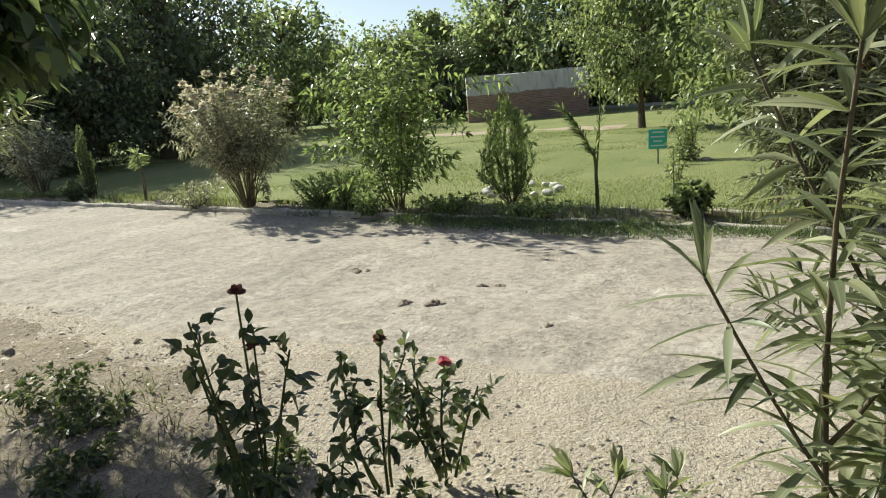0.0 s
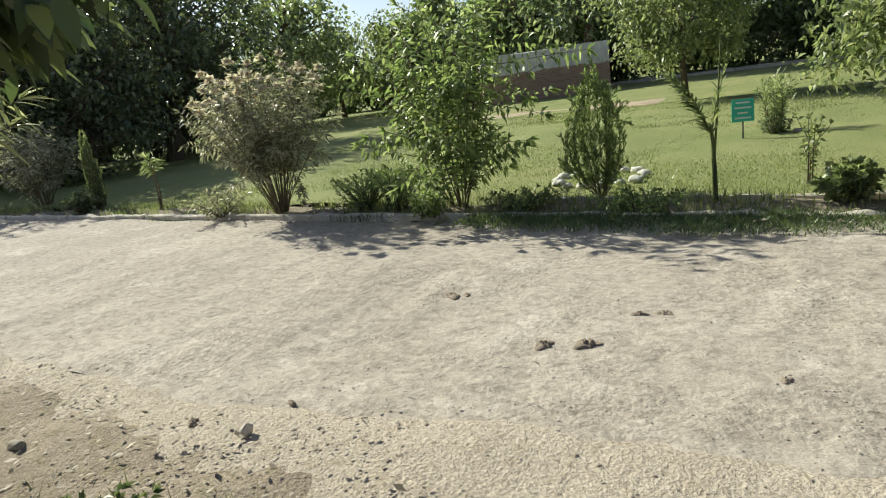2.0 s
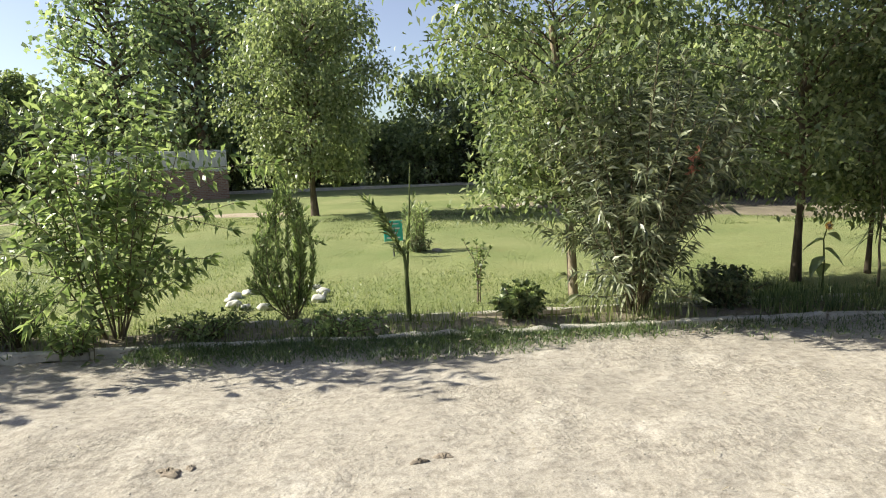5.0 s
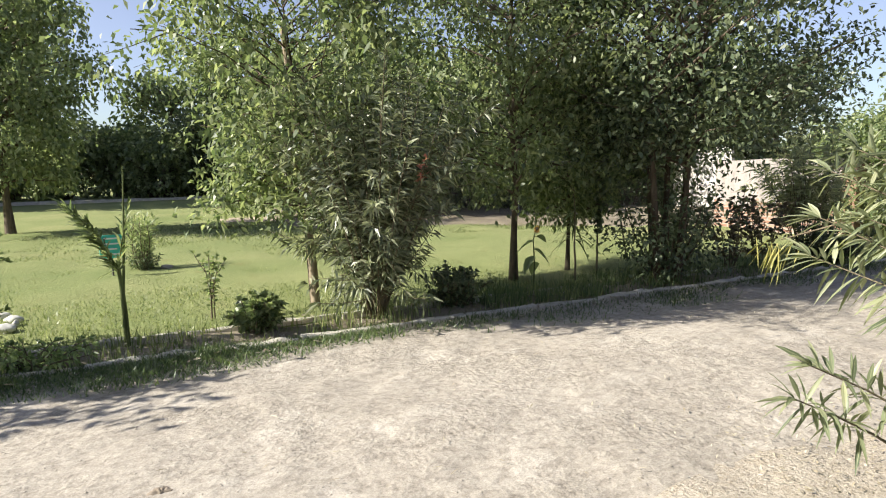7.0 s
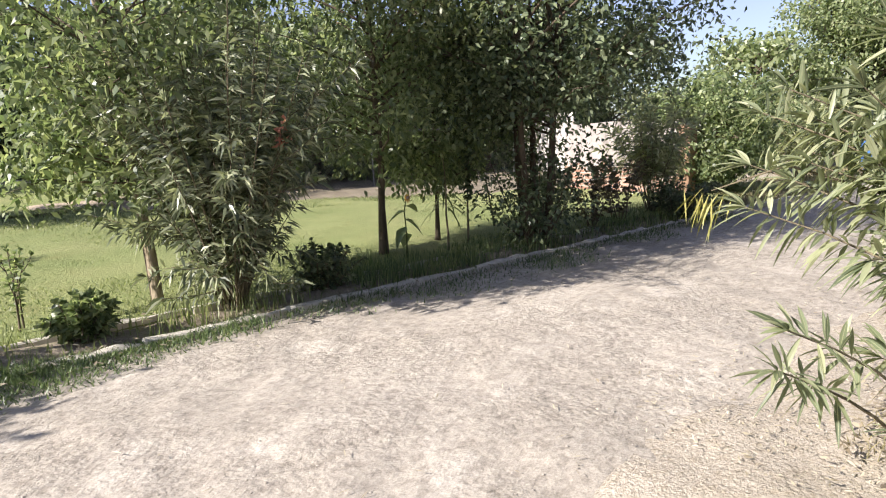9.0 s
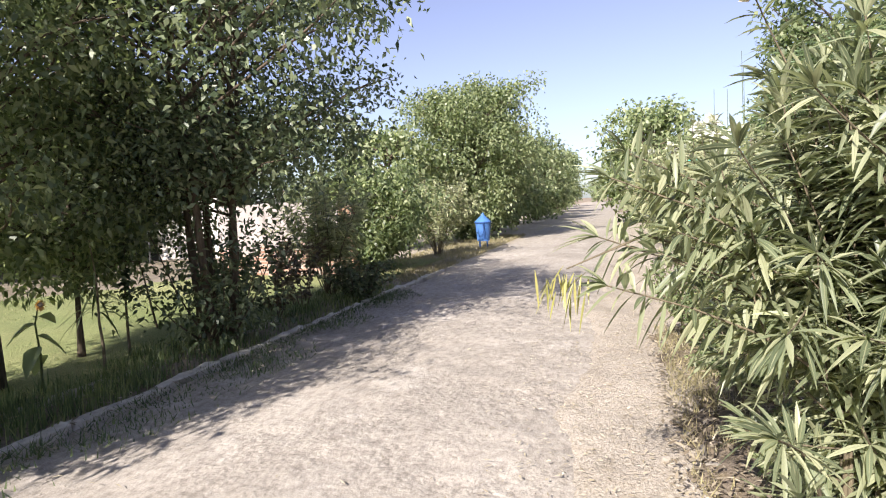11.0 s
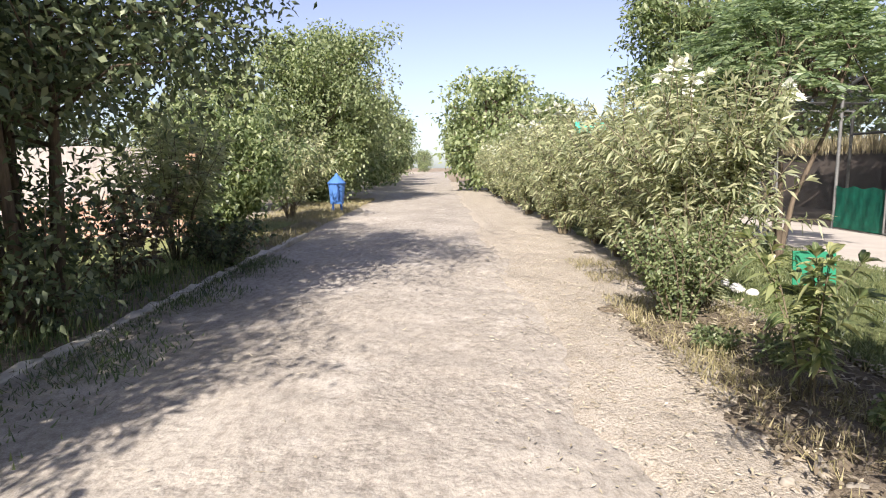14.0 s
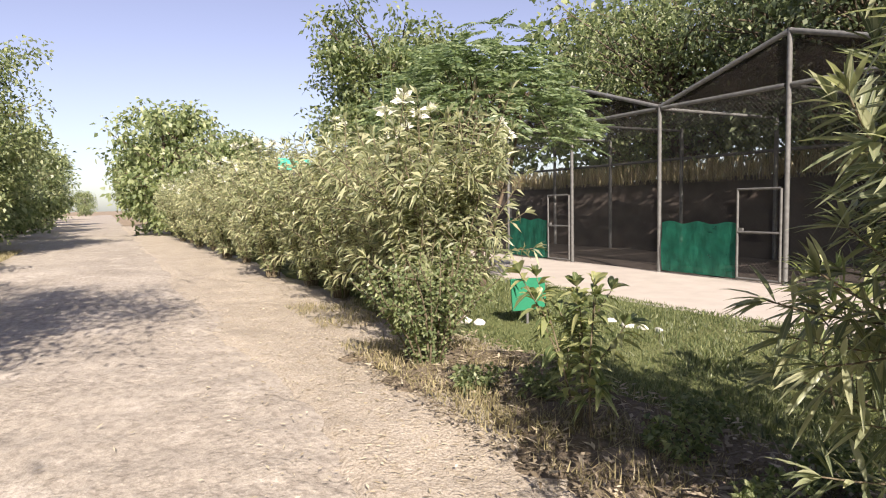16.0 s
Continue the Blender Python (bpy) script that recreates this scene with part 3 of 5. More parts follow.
# ---- plants ----
def tree(name, label, x, y, h, r, base, limbs, per, leaf, trunk_r, mat, seed, stems=1, droop=0.3, spread=0.16, bark=BARK, top=0.9, lean=(0, 0), shoots=0, group="", category="tree"):
    """A tree: wavering stems, limbs that fill an uneven crown, twigs, and leaves in loose clumps."""
    rng = np.random.default_rng(seed)
    t = Tubes(7)
    clumps = []
    lines = []
    for s in range(stems):
        a = rng.random() * 6.28
        out = (0.0 if stems == 1 else r * spread * (0.5 + rng.random()))
        k = np.linspace(0, 1, 8)
        hh = h * (0.86 + 0.12 * rng.random())
        px = (0.03 * stems * math.cos(a)) + out * math.cos(a) * k ** 0.8 + lean[0] * k + rng.normal(size=8) * 0.03 * k * h * 0.25
        py = (0.03 * stems * math.sin(a)) + out * math.sin(a) * k ** 0.8 + lean[1] * k + rng.normal(size=8) * 0.03 * k * h * 0.25
        line = np.stack([px, py, k * hh - 0.05], 1)
        rad = trunk_r * (1.18 - k) ** 0.9 * (1 + 0.5 * np.exp(-k * 22))
        t.add(line, rad)
        lines.append(line)
    for i in range(limbs):
        line = lines[i % stems]
        f = base / h + (top - base / h) * rng.random() ** 0.9
        q = f * 7
        a0 = line[min(int(q), 6)]
        b0 = line[min(int(q) + 1, 7)]
        start = a0 + (b0 - a0) * (q - int(q))
        u = (start[2] - base) / max(h - base, 0.1)
        prof = max(0.12, math.sin(math.pi * min(0.97, 0.2 + 0.78 * max(u, 0))) ** 0.8)
        reach = r * prof * (0.55 + 0.55 * rng.random())
        az = i * 2.399 + rng.normal() * 0.35
        rise = reach * (0.35 + 0.5 * rng.random()) * (0.6 + 0.8 * u)
        end = start + np.array([math.cos(az) * reach, math.sin(az) * reach, rise])
        k = np.linspace(0, 1, 5)[:, None]
        sag = np.array([0, 0, -reach * droop * 0.35])
        pts = start + (end - start) * k + sag * k ** 2 + rng.normal(size=(5, 3)) * 0.05 * reach * k
        t.add(pts, trunk_r * 0.34 * (1.1 - k[:, 0]) + 0.003)
        for g in range(5):
            c = pts[2 + g % 3] * (0.5 + 0.0) + pts[min(4, 3 + g % 2)] * 0.5 + rng.normal(size=3) * reach * 0.16
            clumps.append(c)
            if g < 2:
                t.add([pts[2 + g], (pts[2 + g] + c) / 2 + rng.normal(size=3) * 0.03, c], [trunk_r * 0.12 + 0.003, trunk_r * 0.07 + 0.002, 0.002])
    for i in range(shoots):
        a = rng.random() * 6.28
        b = np.array([math.cos(a) * 0.2, math.sin(a) * 0.2, 0])
        e = b * (2 + 2 * rng.random()) + np.array([0, 0, 0.5 + 0.9 * rng.random()])
        t.add([b * 0.5, (b + e) / 2, e], [0.012, 0.009, 0.004])
        clumps += [e, (b + e) / 2 + rng.normal(size=3) * 0.1]
    clumps = np.array(clumps)
    n = len(clumps) * per
    own = np.repeat(clumps, per, 0)
    size = np.repeat(0.1 * r * (0.7 + 0.8 * rng.random(len(clumps))), per)[:, None]
    P = own + np.clip(rng.normal(size=(n, 3)), -1.55, 1.55) * size * np.array([1, 1, 0.8])
    P[:, 2] = np.maximum(P[:, 2], 0.15)
    D = rng.normal(size=(n, 3)) + unit(P - own) * 0.7 + np.array([0, 0, -droop * 1.6])
    ob = tagged(thing(name, x, y, 0.0), label, category, group)
    part_of("trunk", t.mesh("trunk", bark), ob)
    part_of("crown", kites("crown", P, D, leaf[0] * (0.7 + 0.6 * rng.random(n)), leaf[1] * (0.7 + 0.6 * rng.random(n)), rng, mat, 0.25, 0.15, 1.0), ob)
    return ob


def stems_of(rng, n, h, spread, up, foot=0.12, bend=0.2, lean=(0, 0), arch=1.0, tip=1.0):
    """Curved stems that fan out of one foot: arrays of seven points each."""
    out = []
    k = np.linspace(0, 1, 7)[:, None]
    for i in range(n):
        a = i * 2.399 + rng.normal() * 0.4
        o = spread * math.sqrt((i + 0.5) / n) * (0.85 + 0.3 * rng.random())
        hh = h * (1 - 0.42 * (o / (spread * 1.15)) ** 2 * (1 - up)) * (0.78 + 0.25 * rng.random())
        b = np.array([math.cos(a), math.sin(a), 0]) * foot * rng.random()
        e = np.array([math.cos(a) * o * tip + lean[0], math.sin(a) * o * tip + lean[1], hh])
        side = np.array([-math.sin(a), math.cos(a), 0]) * rng.normal() * bend * 0.3
        out.append(b + (e - b) * k + np.array([math.cos(a) * o, math.sin(a) * o, 0]) * (k ** 1.8 - k) * bend * 2 + side * k * (1 - k) * 4 + np.array([lean[0], lean[1], 0]) * (k ** arch - k) + np.array([0, 0, hh]) * (k ** (1 / arch) - k))
    return out


def shrub(name, label, x, y, h, spread, nstem, gap, leaf, mat, seed, fine=False, up=0.2, lo=0.3, cone=0.9, droop=0.25, stem_mat=STEM, stem_r=0.011, flowers=0, petal=None, petal_size=0.022, group="", category="shrub", twigs=0, flower_label="", ring=3, lean=(0, 0), bend=0.2, twig=1.0, foot=0.12, woody=True, arch=1.0, low=0.35, tip=1.0, level=None):
    """A shrub of many stems with whorls of leaves up their length, and flower heads at some tips."""
    rng = np.random.default_rng(seed)
    lines = stems_of(rng, nstem, h, spread, up, foot, bend, lean, arch, tip)
    for l in list(lines):
        for w in range(twigs):
            f = low + (0.85 - low) * rng.random()
            q = f * 6
            s = l[int(q)] + (l[int(q) + 1] - l[int(q)]) * (q - int(q))
            d = unit(rng.normal(size=3) + np.array([s[0], s[1], 0]) * 0.8 / max(spread, 0.1) + np.array([0, 0, 0.8])) * h * twig * (0.13 + 0.16 * rng.random())
            k = np.linspace(0, 1, 7)[:, None]
            lines.append(s + d * k + np.array([0, 0, 0.12 * h]) * (k ** 2) * up)
    t = Tubes(5)
    P, D = [], []
    tips = []
    for i, l in enumerate(lines):
        main = i < nstem
        t.add(l, np.linspace(stem_r if main else stem_r * 0.5, stem_r * 0.28, 7))
        ln = np.linalg.norm(np.diff(l, axis=0), axis=1).sum()
        n = max(2, int(ln * (1 - (lo if main else 0.1)) / gap))
        f = (lo if main else 0.1) + (1 - (lo if main else 0.1)) * (np.arange(n) + rng.random(n) * 0.5) / n
        q = np.clip(f * 6, 0, 5.999)
        j = q.astype(int)
        c = l[j] + (l[j + 1] - l[j]) * (q - j)[:, None]
        ax = unit(l[j + 1] - l[j])
        for w in range(ring):
            rd = unit(np.cross(ax, rng.normal(size=ax.shape)))
            P.append(c + rd * 0.004)
            D.append(ax * (1.15 - cone) * 1.4 + rd * cone + rng.normal(size=ax.shape) * 0.14)
        tips.append(l[-1])
        e = 9 if fine else 6
        rd = unit(rng.normal(size=(e, 3)))
        P.append(np.repeat(l[-1][None], e, 0))
        D.append(rd * 0.6 + unit(l[-1] - l[-2]) * 1.0)
    P, D = np.concatenate(P), np.concatenate(D)
    n = len(P)
    L, W = leaf[0] * (0.65 + 0.6 * rng.random(n)), leaf[1] * (0.75 + 0.5 * rng.random(n))
    ob = tagged(thing(name, x, y, 0.02), label, category, group)
    if woody:
        part_of("trunk", t.mesh("trunk", stem_mat), ob)
    part_of("foliage", blades("foliage", P, D, L, W, rng, mat, droop) if fine else kites("foliage", P, D, L, W, rng, mat, 0.2, droop, level), ob)
    order = np.argsort([-p[2] - 0.25 * np.hypot(p[0], p[1]) + rng.random() * 0.5 for p in tips])
    for i in order[:flowers]:
        m = 26
        Q = np.repeat(tips[i][None], m, 0) + rng.normal(size=(m, 3)) * petal_size * 0.12
        part_of("flower", kites("flower", Q, fan(rng, m, -0.3), petal_size * (1.2 + 1.6 * rng.random(m)), petal_size * 1.3, rng, petal), ob, flower_label)
    return ob


def grass(name, label, n, area, h, w, mat, seed, keep=None, category="grass", lean=0.5, z=0.03):
    """Blades of grass, three points each."""
    rng = np.random.default_rng(seed)
    x0, x1, y0, y1 = area
    x, y = x0 + (x1 - x0) * rng.random(n), y0 + (y1 - y0) * rng.random(n)
    if keep is not None:
        ok = keep(x, y, rng.random(n))
        x, y = x[ok], y[ok]
    n = len(x)
    a = rng.random(n) * 6.28
    hh = h * (0.45 + 0.8 * rng.random(n)) * (0.55 + 0.9 * grid_noise(x, y, 0.6, seed + 3))
    b = np.stack([x, y, np.full(n, z - 0.01)], 1)
    s = np.stack([np.cos(a), np.sin(a), a * 0], 1) * w * (0.6 + 0.8 * rng.random(n))[:, None]
    ln = np.stack([np.cos(a + 1.5 + rng.normal(size=n)), np.sin(a + 1.5 + rng.normal(size=n)), a * 0], 1) * (hh * lean * rng.random(n))[:, None]
    V = np.stack([b - s, b + s, b + ln + np.stack([a * 0, a * 0, hh], 1)], 1).reshape(-1, 3)
    ob = new(name, mesh_of(name, V, np.arange(n * 3).reshape(-1, 3), mat))
    return tagged(ob, label, category, "", "stuff")


def litter(name, label, n, area, size, mat, seed, keep=None, z=0.02, category="fallen leaves"):
    rng = np.random.default_rng(seed)
    x0, x1, y0, y1 = area
    x, y = x0 + (x1 - x0) * rng.random(n), y0 + (y1 - y0) * rng.random(n)
    if keep is not None:
        ok = keep(x, y, rng.random(n))
        x, y = x[ok], y[ok]
    n = len(x)
    P = np.stack([x, y, z + road_z(x, y) * 0.6 + 0.012 * rng.random(n)], 1)
    a = rng.random(n) * 6.28
    D = np.stack([np.cos(a), np.sin(a), rng.normal(size=n) * 0.18], 1)
    ob = new(name, kites(name, P, D, size[0] * (0.5 + 0.9 * rng.random(n)), size[1] * (0.6 + 0.8 * rng.random(n)), rng, mat, 0.12, 0.03, 0.25))
    return tagged(ob, label, category, "", "stuff")


def rock(name, label, x, y, z, size, mat, seed, category="stone", group="", squash=0.6):
    rng = np.random.default_rng(seed)
    bm = bmesh.new()
    bmesh.ops.create_icosphere(bm, subdivisions=3, radius=1)
    ph = rng.random(9) * 6
    for v in bm.verts:
        c = v.co.copy()
        v.co *= 1 + 0.13 * math.sin(3 * c.x + ph[0]) * math.cos(2.5 * c.y + ph[1]) + 0.1 * math.sin(5 * c.z + 4 * c.x + ph[2]) + 0.05 * math.sin(9 * c.y + ph[3])
        v.co = Vector((v.co.x * size, v.co.y * size * (0.65 + 0.3 * math.sin(ph[4])), v.co.z * size * squash))
    me = bpy.data.meshes.new(name)
    bm.to_mesh(me)
    bm.free()
    me.materials.append(mat)
    for p in me.polygons:
        p.use_smooth = True
    ob = new(name, me)
    ob.matrix_basis = pose(x, y, z + size * squash * 0.55, 0, 0, float(rng.random() * 360))
    return tagged(ob, label, category, group)


# ---- trees and shrubs along the kerb ----
big_tree = tree("tree", "large dark multi-stemmed tree with dense foliage beside the kerb", 5.05, 8.35, 4.7, 2.3, 1.75, 80, 84, (0.085, 0.044), 0.05, DENSE, 11, stems=5, droop=0.1, shoots=14)
tree("tree", "slim tall tree with a bare lower trunk on the lawn edge", 3.1, 9.3, 5.1, 1.7, 1.1, 54, 52, (0.085, 0.042), 0.046, TREE, 12, droop=0.3)
tree("tree", "slender young tree with pale green leaves tied to a pole", 0.1, 9.2, 5.2, 1.8, 1.3, 56, 60, (0.09, 0.042), 0.022, TREE, 13, droop=0.45, lean=(-0.25, 0.2))
tree("tree", "young tree with drooping rounded crown on the lawn", -4.85, 21.5, 7.4, 2.4, 1.5, 84, 46, (0.14, 0.085), 0.085, LIGHTTREE, 14, droop=0.6)
tree("tree", "broad bushy tree beside the road", 24.0, 9.9, 6.1, 2.8, 0.7, 100, 76, (0.14, 0.085), 0.1, LIGHTTREE, 15, stems=3, droop=0.3, shoots=20)
tree("tree", "thin young tree with dark leaves hanging low by the kerb", 4.25, 9.55, 3.6, 1.25, 0.95, 38, 46, (0.085, 0.046), 0.03, TREE, 16, droop=0.4)
pole = tagged(thing("wooden_pole", 0.14, 9.12), "weathered upright wooden pole standing in the lawn", "pole")
tp = Tubes(9)
tp.add([(0, 0, -0.1), (-0.02, 0.01, 0.5), (-0.08, 0.06, 1.4), (-0.16, 0.13, 2.6), (-0.22, 0.18, 3.3)], [0.058, 0.054, 0.046, 0.038, 0.03])
part_of("pole", tp.mesh("pole", POLEWOOD), pole)

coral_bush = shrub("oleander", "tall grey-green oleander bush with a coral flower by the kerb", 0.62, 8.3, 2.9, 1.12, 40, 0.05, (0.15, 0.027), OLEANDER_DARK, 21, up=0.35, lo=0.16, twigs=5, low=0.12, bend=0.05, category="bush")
coral_rng = np.random.default_rng(9)
coral_tips = np.array([0.28, -0.74, 1.62]) + coral_rng.normal(size=(30, 3)) * (0.03, 0.03, 0.06)
part_of("flower", kites("flower", coral_tips, fan(coral_rng, 30, -0.4), 0.07, 0.045, coral_rng, CORALPETAL), coral_bush, "coral flower head")
shrub("oleander", "dusty grey-brown oleander bush with faded pink flowers", -8.15, 8.0, 2.4, 1.2, 44, 0.05, (0.125, 0.027), OLEANDER_GREY, 22, up=0.22, lo=0.34, twigs=4, low=0.3, flowers=50, petal=PINKPETAL, petal_size=0.045, flower_label="faded pink flower head", category="bush")
shrub("tall_shrub", "tall leafy bright green shrub with drooping leaflets", -4.95, 8.2, 2.95, 0.95, 14, 0.085, (0.14, 0.045), FRESH, 23, up=-0.1, lo=0.12, droop=0.16, level=0.7, twigs=8, low=0.08, twig=1.3, bend=-0.1, cone=1.0, category="bush")
shrub("upright_shrub", "narrow upright shrub with small pointed green leaves", -3.2, 8.6, 1.68, 0.21, 24, 0.028, (0.075, 0.017), FRESH, 24, up=0.3, lo=0.12, bend=-0.8, tip=0.8, twigs=4, twig=0.5, low=0.1, foot=0.06, stem_r=0.007, cone=0.5, droop=0.0, category="bush")
shrub("upright_shrub", "thin upright dark cypress-like shrub", -14.4, 8.55, 1.75, 0.17, 40, 0.03, (0.08, 0.02), TREE, 25, up=-0.8, lo=0.1, cone=0.4, droop=0.0, category="bush")
shrub("round_bush", "small round dark green bush", -14.3, 8.1, 0.46, 0.3, 26, 0.03, (0.07, 0.04), DENSE, 26, lo=0.1, twigs=2, category="bush")
shrub("round_bush", "small rounded leafy bush behind the kerb", -0.7, 8.2, 0.4, 0.23, 26, 0.035, (0.085, 0.055), TREE, 27, lo=0.15, twigs=2, category="bush")
shrub("low_bush", "low dark bush at the foot of the oleander", 1.62, 8.3, 0.48, 0.42, 30, 0.03, (0.06, 0.035), DENSE, 28, lo=0.1, twigs=2, category="bush")
shrub("small_sapling", "sparse thin sapling on the lawn edge", -1.06, 9.1, 0.75, 0.14, 4, 0.06, (0.07, 0.03), TREE, 29, up=0.7, lo=0.2, twigs=2, category="sapling")
shrub("oleander", "bush of grey-green oleander beyond the road", -17.2, 8.7, 2.1, 1.1, 30, 0.06, (0.16, 0.035), OLEANDER_GREY, 30, twigs=2, category="bush")
shrub("tufted_plant", "tufted plant with a thin bare stem", -11.9, 8.35, 1.02, 0.05, 3, 0.03, (0.26, 0.03), LIGHTTREE, 31, up=1.0, lo=0.82, cone=1.0, droop=0.3, stem_r=0.02, ring=6, category="plant")
shrub("weeds", "rank green weeds behind the kerb", -6.5, 8.15, 0.55, 0.5, 34, 0.04, (0.10, 0.018), FRESH, 32, up=0.6, lo=0.1, cone=0.5, category="plant")
shrub("weeds", "rank green weeds behind the kerb", -5.9, 8.1, 0.6, 0.4, 28, 0.04, (0.10, 0.02), FRESH, 33, up=0.6, lo=0.1, cone=0.5, category="plant")
shrub("weeds", "light green seedling plant on the kerb", -5.15, 7.72, 0.34, 0.22, 12, 0.03, (0.10, 0.03), FRESH, 34, up=0.5, lo=0.1, category="plant")
shrub("weeds", "straggling dry plant spilling over the kerb", -9.3, 7.75, 0.45, 0.6, 16, 0.05, (0.11, 0.03), OLEANDER_GREY, 35, up=0.2, lo=0.1, category="plant")
shrub("weeds", "low creeping weeds beside the kerb", -2.6, 8.0, 0.22, 0.5, 26, 0.04, (0.07, 0.025), FRESH, 36, lo=0.05, category="plant")
shrub("weeds", "low creeping weeds beside the kerb", -4.0, 8.1, 0.26, 0.5, 26, 0.04, (0.07, 0.025), FRESH, 37, lo=0.05, category="plant")

for i, (px, py, ph, sp, mt) in enumerate(((6.6, 8.5, 1.2, 0.6, PURPLE), (7.5, 8.6, 1.25, 0.6, PURPLE), (6.0, 8.9, 1.1, 0.5, DENSE))):
    shrub("dark_shrub", "dark reddish shrub under the trees by the kerb", px, py, ph, sp, 7, 0.07, (0.085, 0.05), mt, 40 + i, up=0.4, lo=0.15, twigs=3, group="shrubs under the trees", category="bush")
shrub("oleander", "yellow-green oleander bush among dark shrubs", 8.7, 8.7, 2.2, 0.9, 26, 0.055, (0.2, 0.032), HEDGE, 44, up=0.3, lo=0.35, twigs=2, category="bush")
shrub("low_bush", "dark low bush overhanging the kerb", 8.4, 8.05, 0.7, 0.8, 30, 0.05, (0.08, 0.045), DENSE, 45, lo=0.1, twigs=2, category="bush")
shrub("oleander", "pale olive shrub at the foot of roadside trees", 16.4, 9.0, 2.5, 1.4, 30, 0.08, (0.17, 0.04), HEDGE, 46, lo=0.25, twigs=3, category="bush")
tree("tree", "bushy roadside tree with fine leaves", 12.4, 9.5, 2.5, 1.3, 0.5, 60, 50, (0.11, 0.06), 0.06, TREE, 47, stems=3, droop=0.3, shoots=14)


def sapling(label, x, y, h, seed, mat, leaf, n, droop, lean=(0, 0)):
    """A thin stem with leaves hanging from its upper part."""
    rng = np.random.default_rng(seed)
    ob = tagged(thing("sapling", x, y, 0.02), label, "sapling")
    k = np.linspace(0, 1, 6)[:, None]
    line = np.array([lean[0], lean[1], h]) * k + rng.normal(size=(6, 3)) * 0.02 * k
    t = Tubes(6)
    t.add(line, np.linspace(0.018, 0.005, 6))
    f = 0.45 + 0.55 * rng.random(n)
    c = np.array([line[min(int(q * 5), 4)] + (line[min(int(q * 5) + 1, 5)] - line[min(int(q * 5), 4)]) * (q * 5 - min(int(q * 5), 4)) for q in f])
    D = fan(rng, n, -0.2) + np.array([0, 0, -0.2])
    part_of("stem", t.mesh("stem", STEM), ob)
    part_of("foliage", blades("foliage", c, D, leaf[0] * (0.6 + 0.6 * rng.random(n)), leaf[1] * (0.7 + 0.5 * rng.random(n)), rng, mat, droop), ob)
    return ob


sapling("thin sapling with narrow hanging leaves on the lawn edge", 3.75, 8.75, 1.35, 51, TREE, (0.4, 0.03), 40, 0.9)
sapling("small leafy sapling on the lawn edge", 4.35, 9.0, 1.5, 52, DENSE, (0.1, 0.06), 160, 0.4)
sapling("leaning thin sapling on the lawn", 5.6, 9.7, 1.2, 53, DENSE, (0.1, 0.05), 60, 0.4, (-0.25, 0.05))
shrub("sapling", "bushy sapling with long drooping pale-tipped leaves at the margin", 3.42, 2.93, 1.08, 0.24, 4, 0.055, (0.14, 0.038), MANGO, 54, fine=True, up=0.5, lo=0.25, twigs=3, droop=0.5, stem_r=0.009, category="sapling")
shrub("sapling", "open sapling with long narrow leaves on the small lawn", 2.83, 1.3, 1.05, 0.34, 5, 0.07, (0.2, 0.04), MANGO, 55, fine=True, up=0.4, lo=0.35, twigs=1, droop=0.35, stem_r=0.01, category="sapling")


def sunflower(x, y):
    ob = tagged(thing("sunflower", x, y, 0.02), "sunflower with an orange bloom and big drooping leaves", "sunflower")
    t = Tubes(6)
    t.add([(0, 0, 0), (0.02, 0, 0.5), (0.0, 0.02, 0.9), (0.03, -0.02, 1.12)], [0.016, 0.014, 0.011, 0.008])
    part_of("stem", t.mesh("stem", GREENSTEM), ob)
    rng = np.random.default_rng(5)
    P = np.array([(0, 0, 0.75), (0.01, 0, 0.62), (0, 0, 0.9), (0.01, 0.01, 0.5), (0, 0, 0.98)])
    D = np.array([(1, -0.5, -0.5), (-1, -0.3, -0.6), (-0.6, 0.6, -0.2), (0.4, 0.8, -0.4), (1, 0.2, 0.1)])
    part_of("leaf", blades("leaf", P, D, 0.34, 0.24, rng, TREE, 0.5, 0.1, 0.35), ob)
    a = np.arange(18) * 6.283 / 18
    part_of("flower", kites("flower", np.tile([(0.03, -0.04, 1.14)], (18, 1)), np.stack([np.cos(a), -0.3 + a * 0, np.sin(a)], 1), 0.09, 0.03, rng, SUNPETAL), ob, "orange petals")
    bm = bmesh.new()
    bmesh.ops.create_uvsphere(bm, u_segments=12, v_segments=8, radius=0.035, matrix=Matrix.Translation((0.03, -0.045, 1.14)))
    part("flower_centre", bm, CLOD, ob, "dark seed disc")
    ob.matrix_basis = ob.matrix_basis @ Matrix.Diagonal((0.72, 0.72, 0.72, 1))


sunflower(3.05, 8.75)


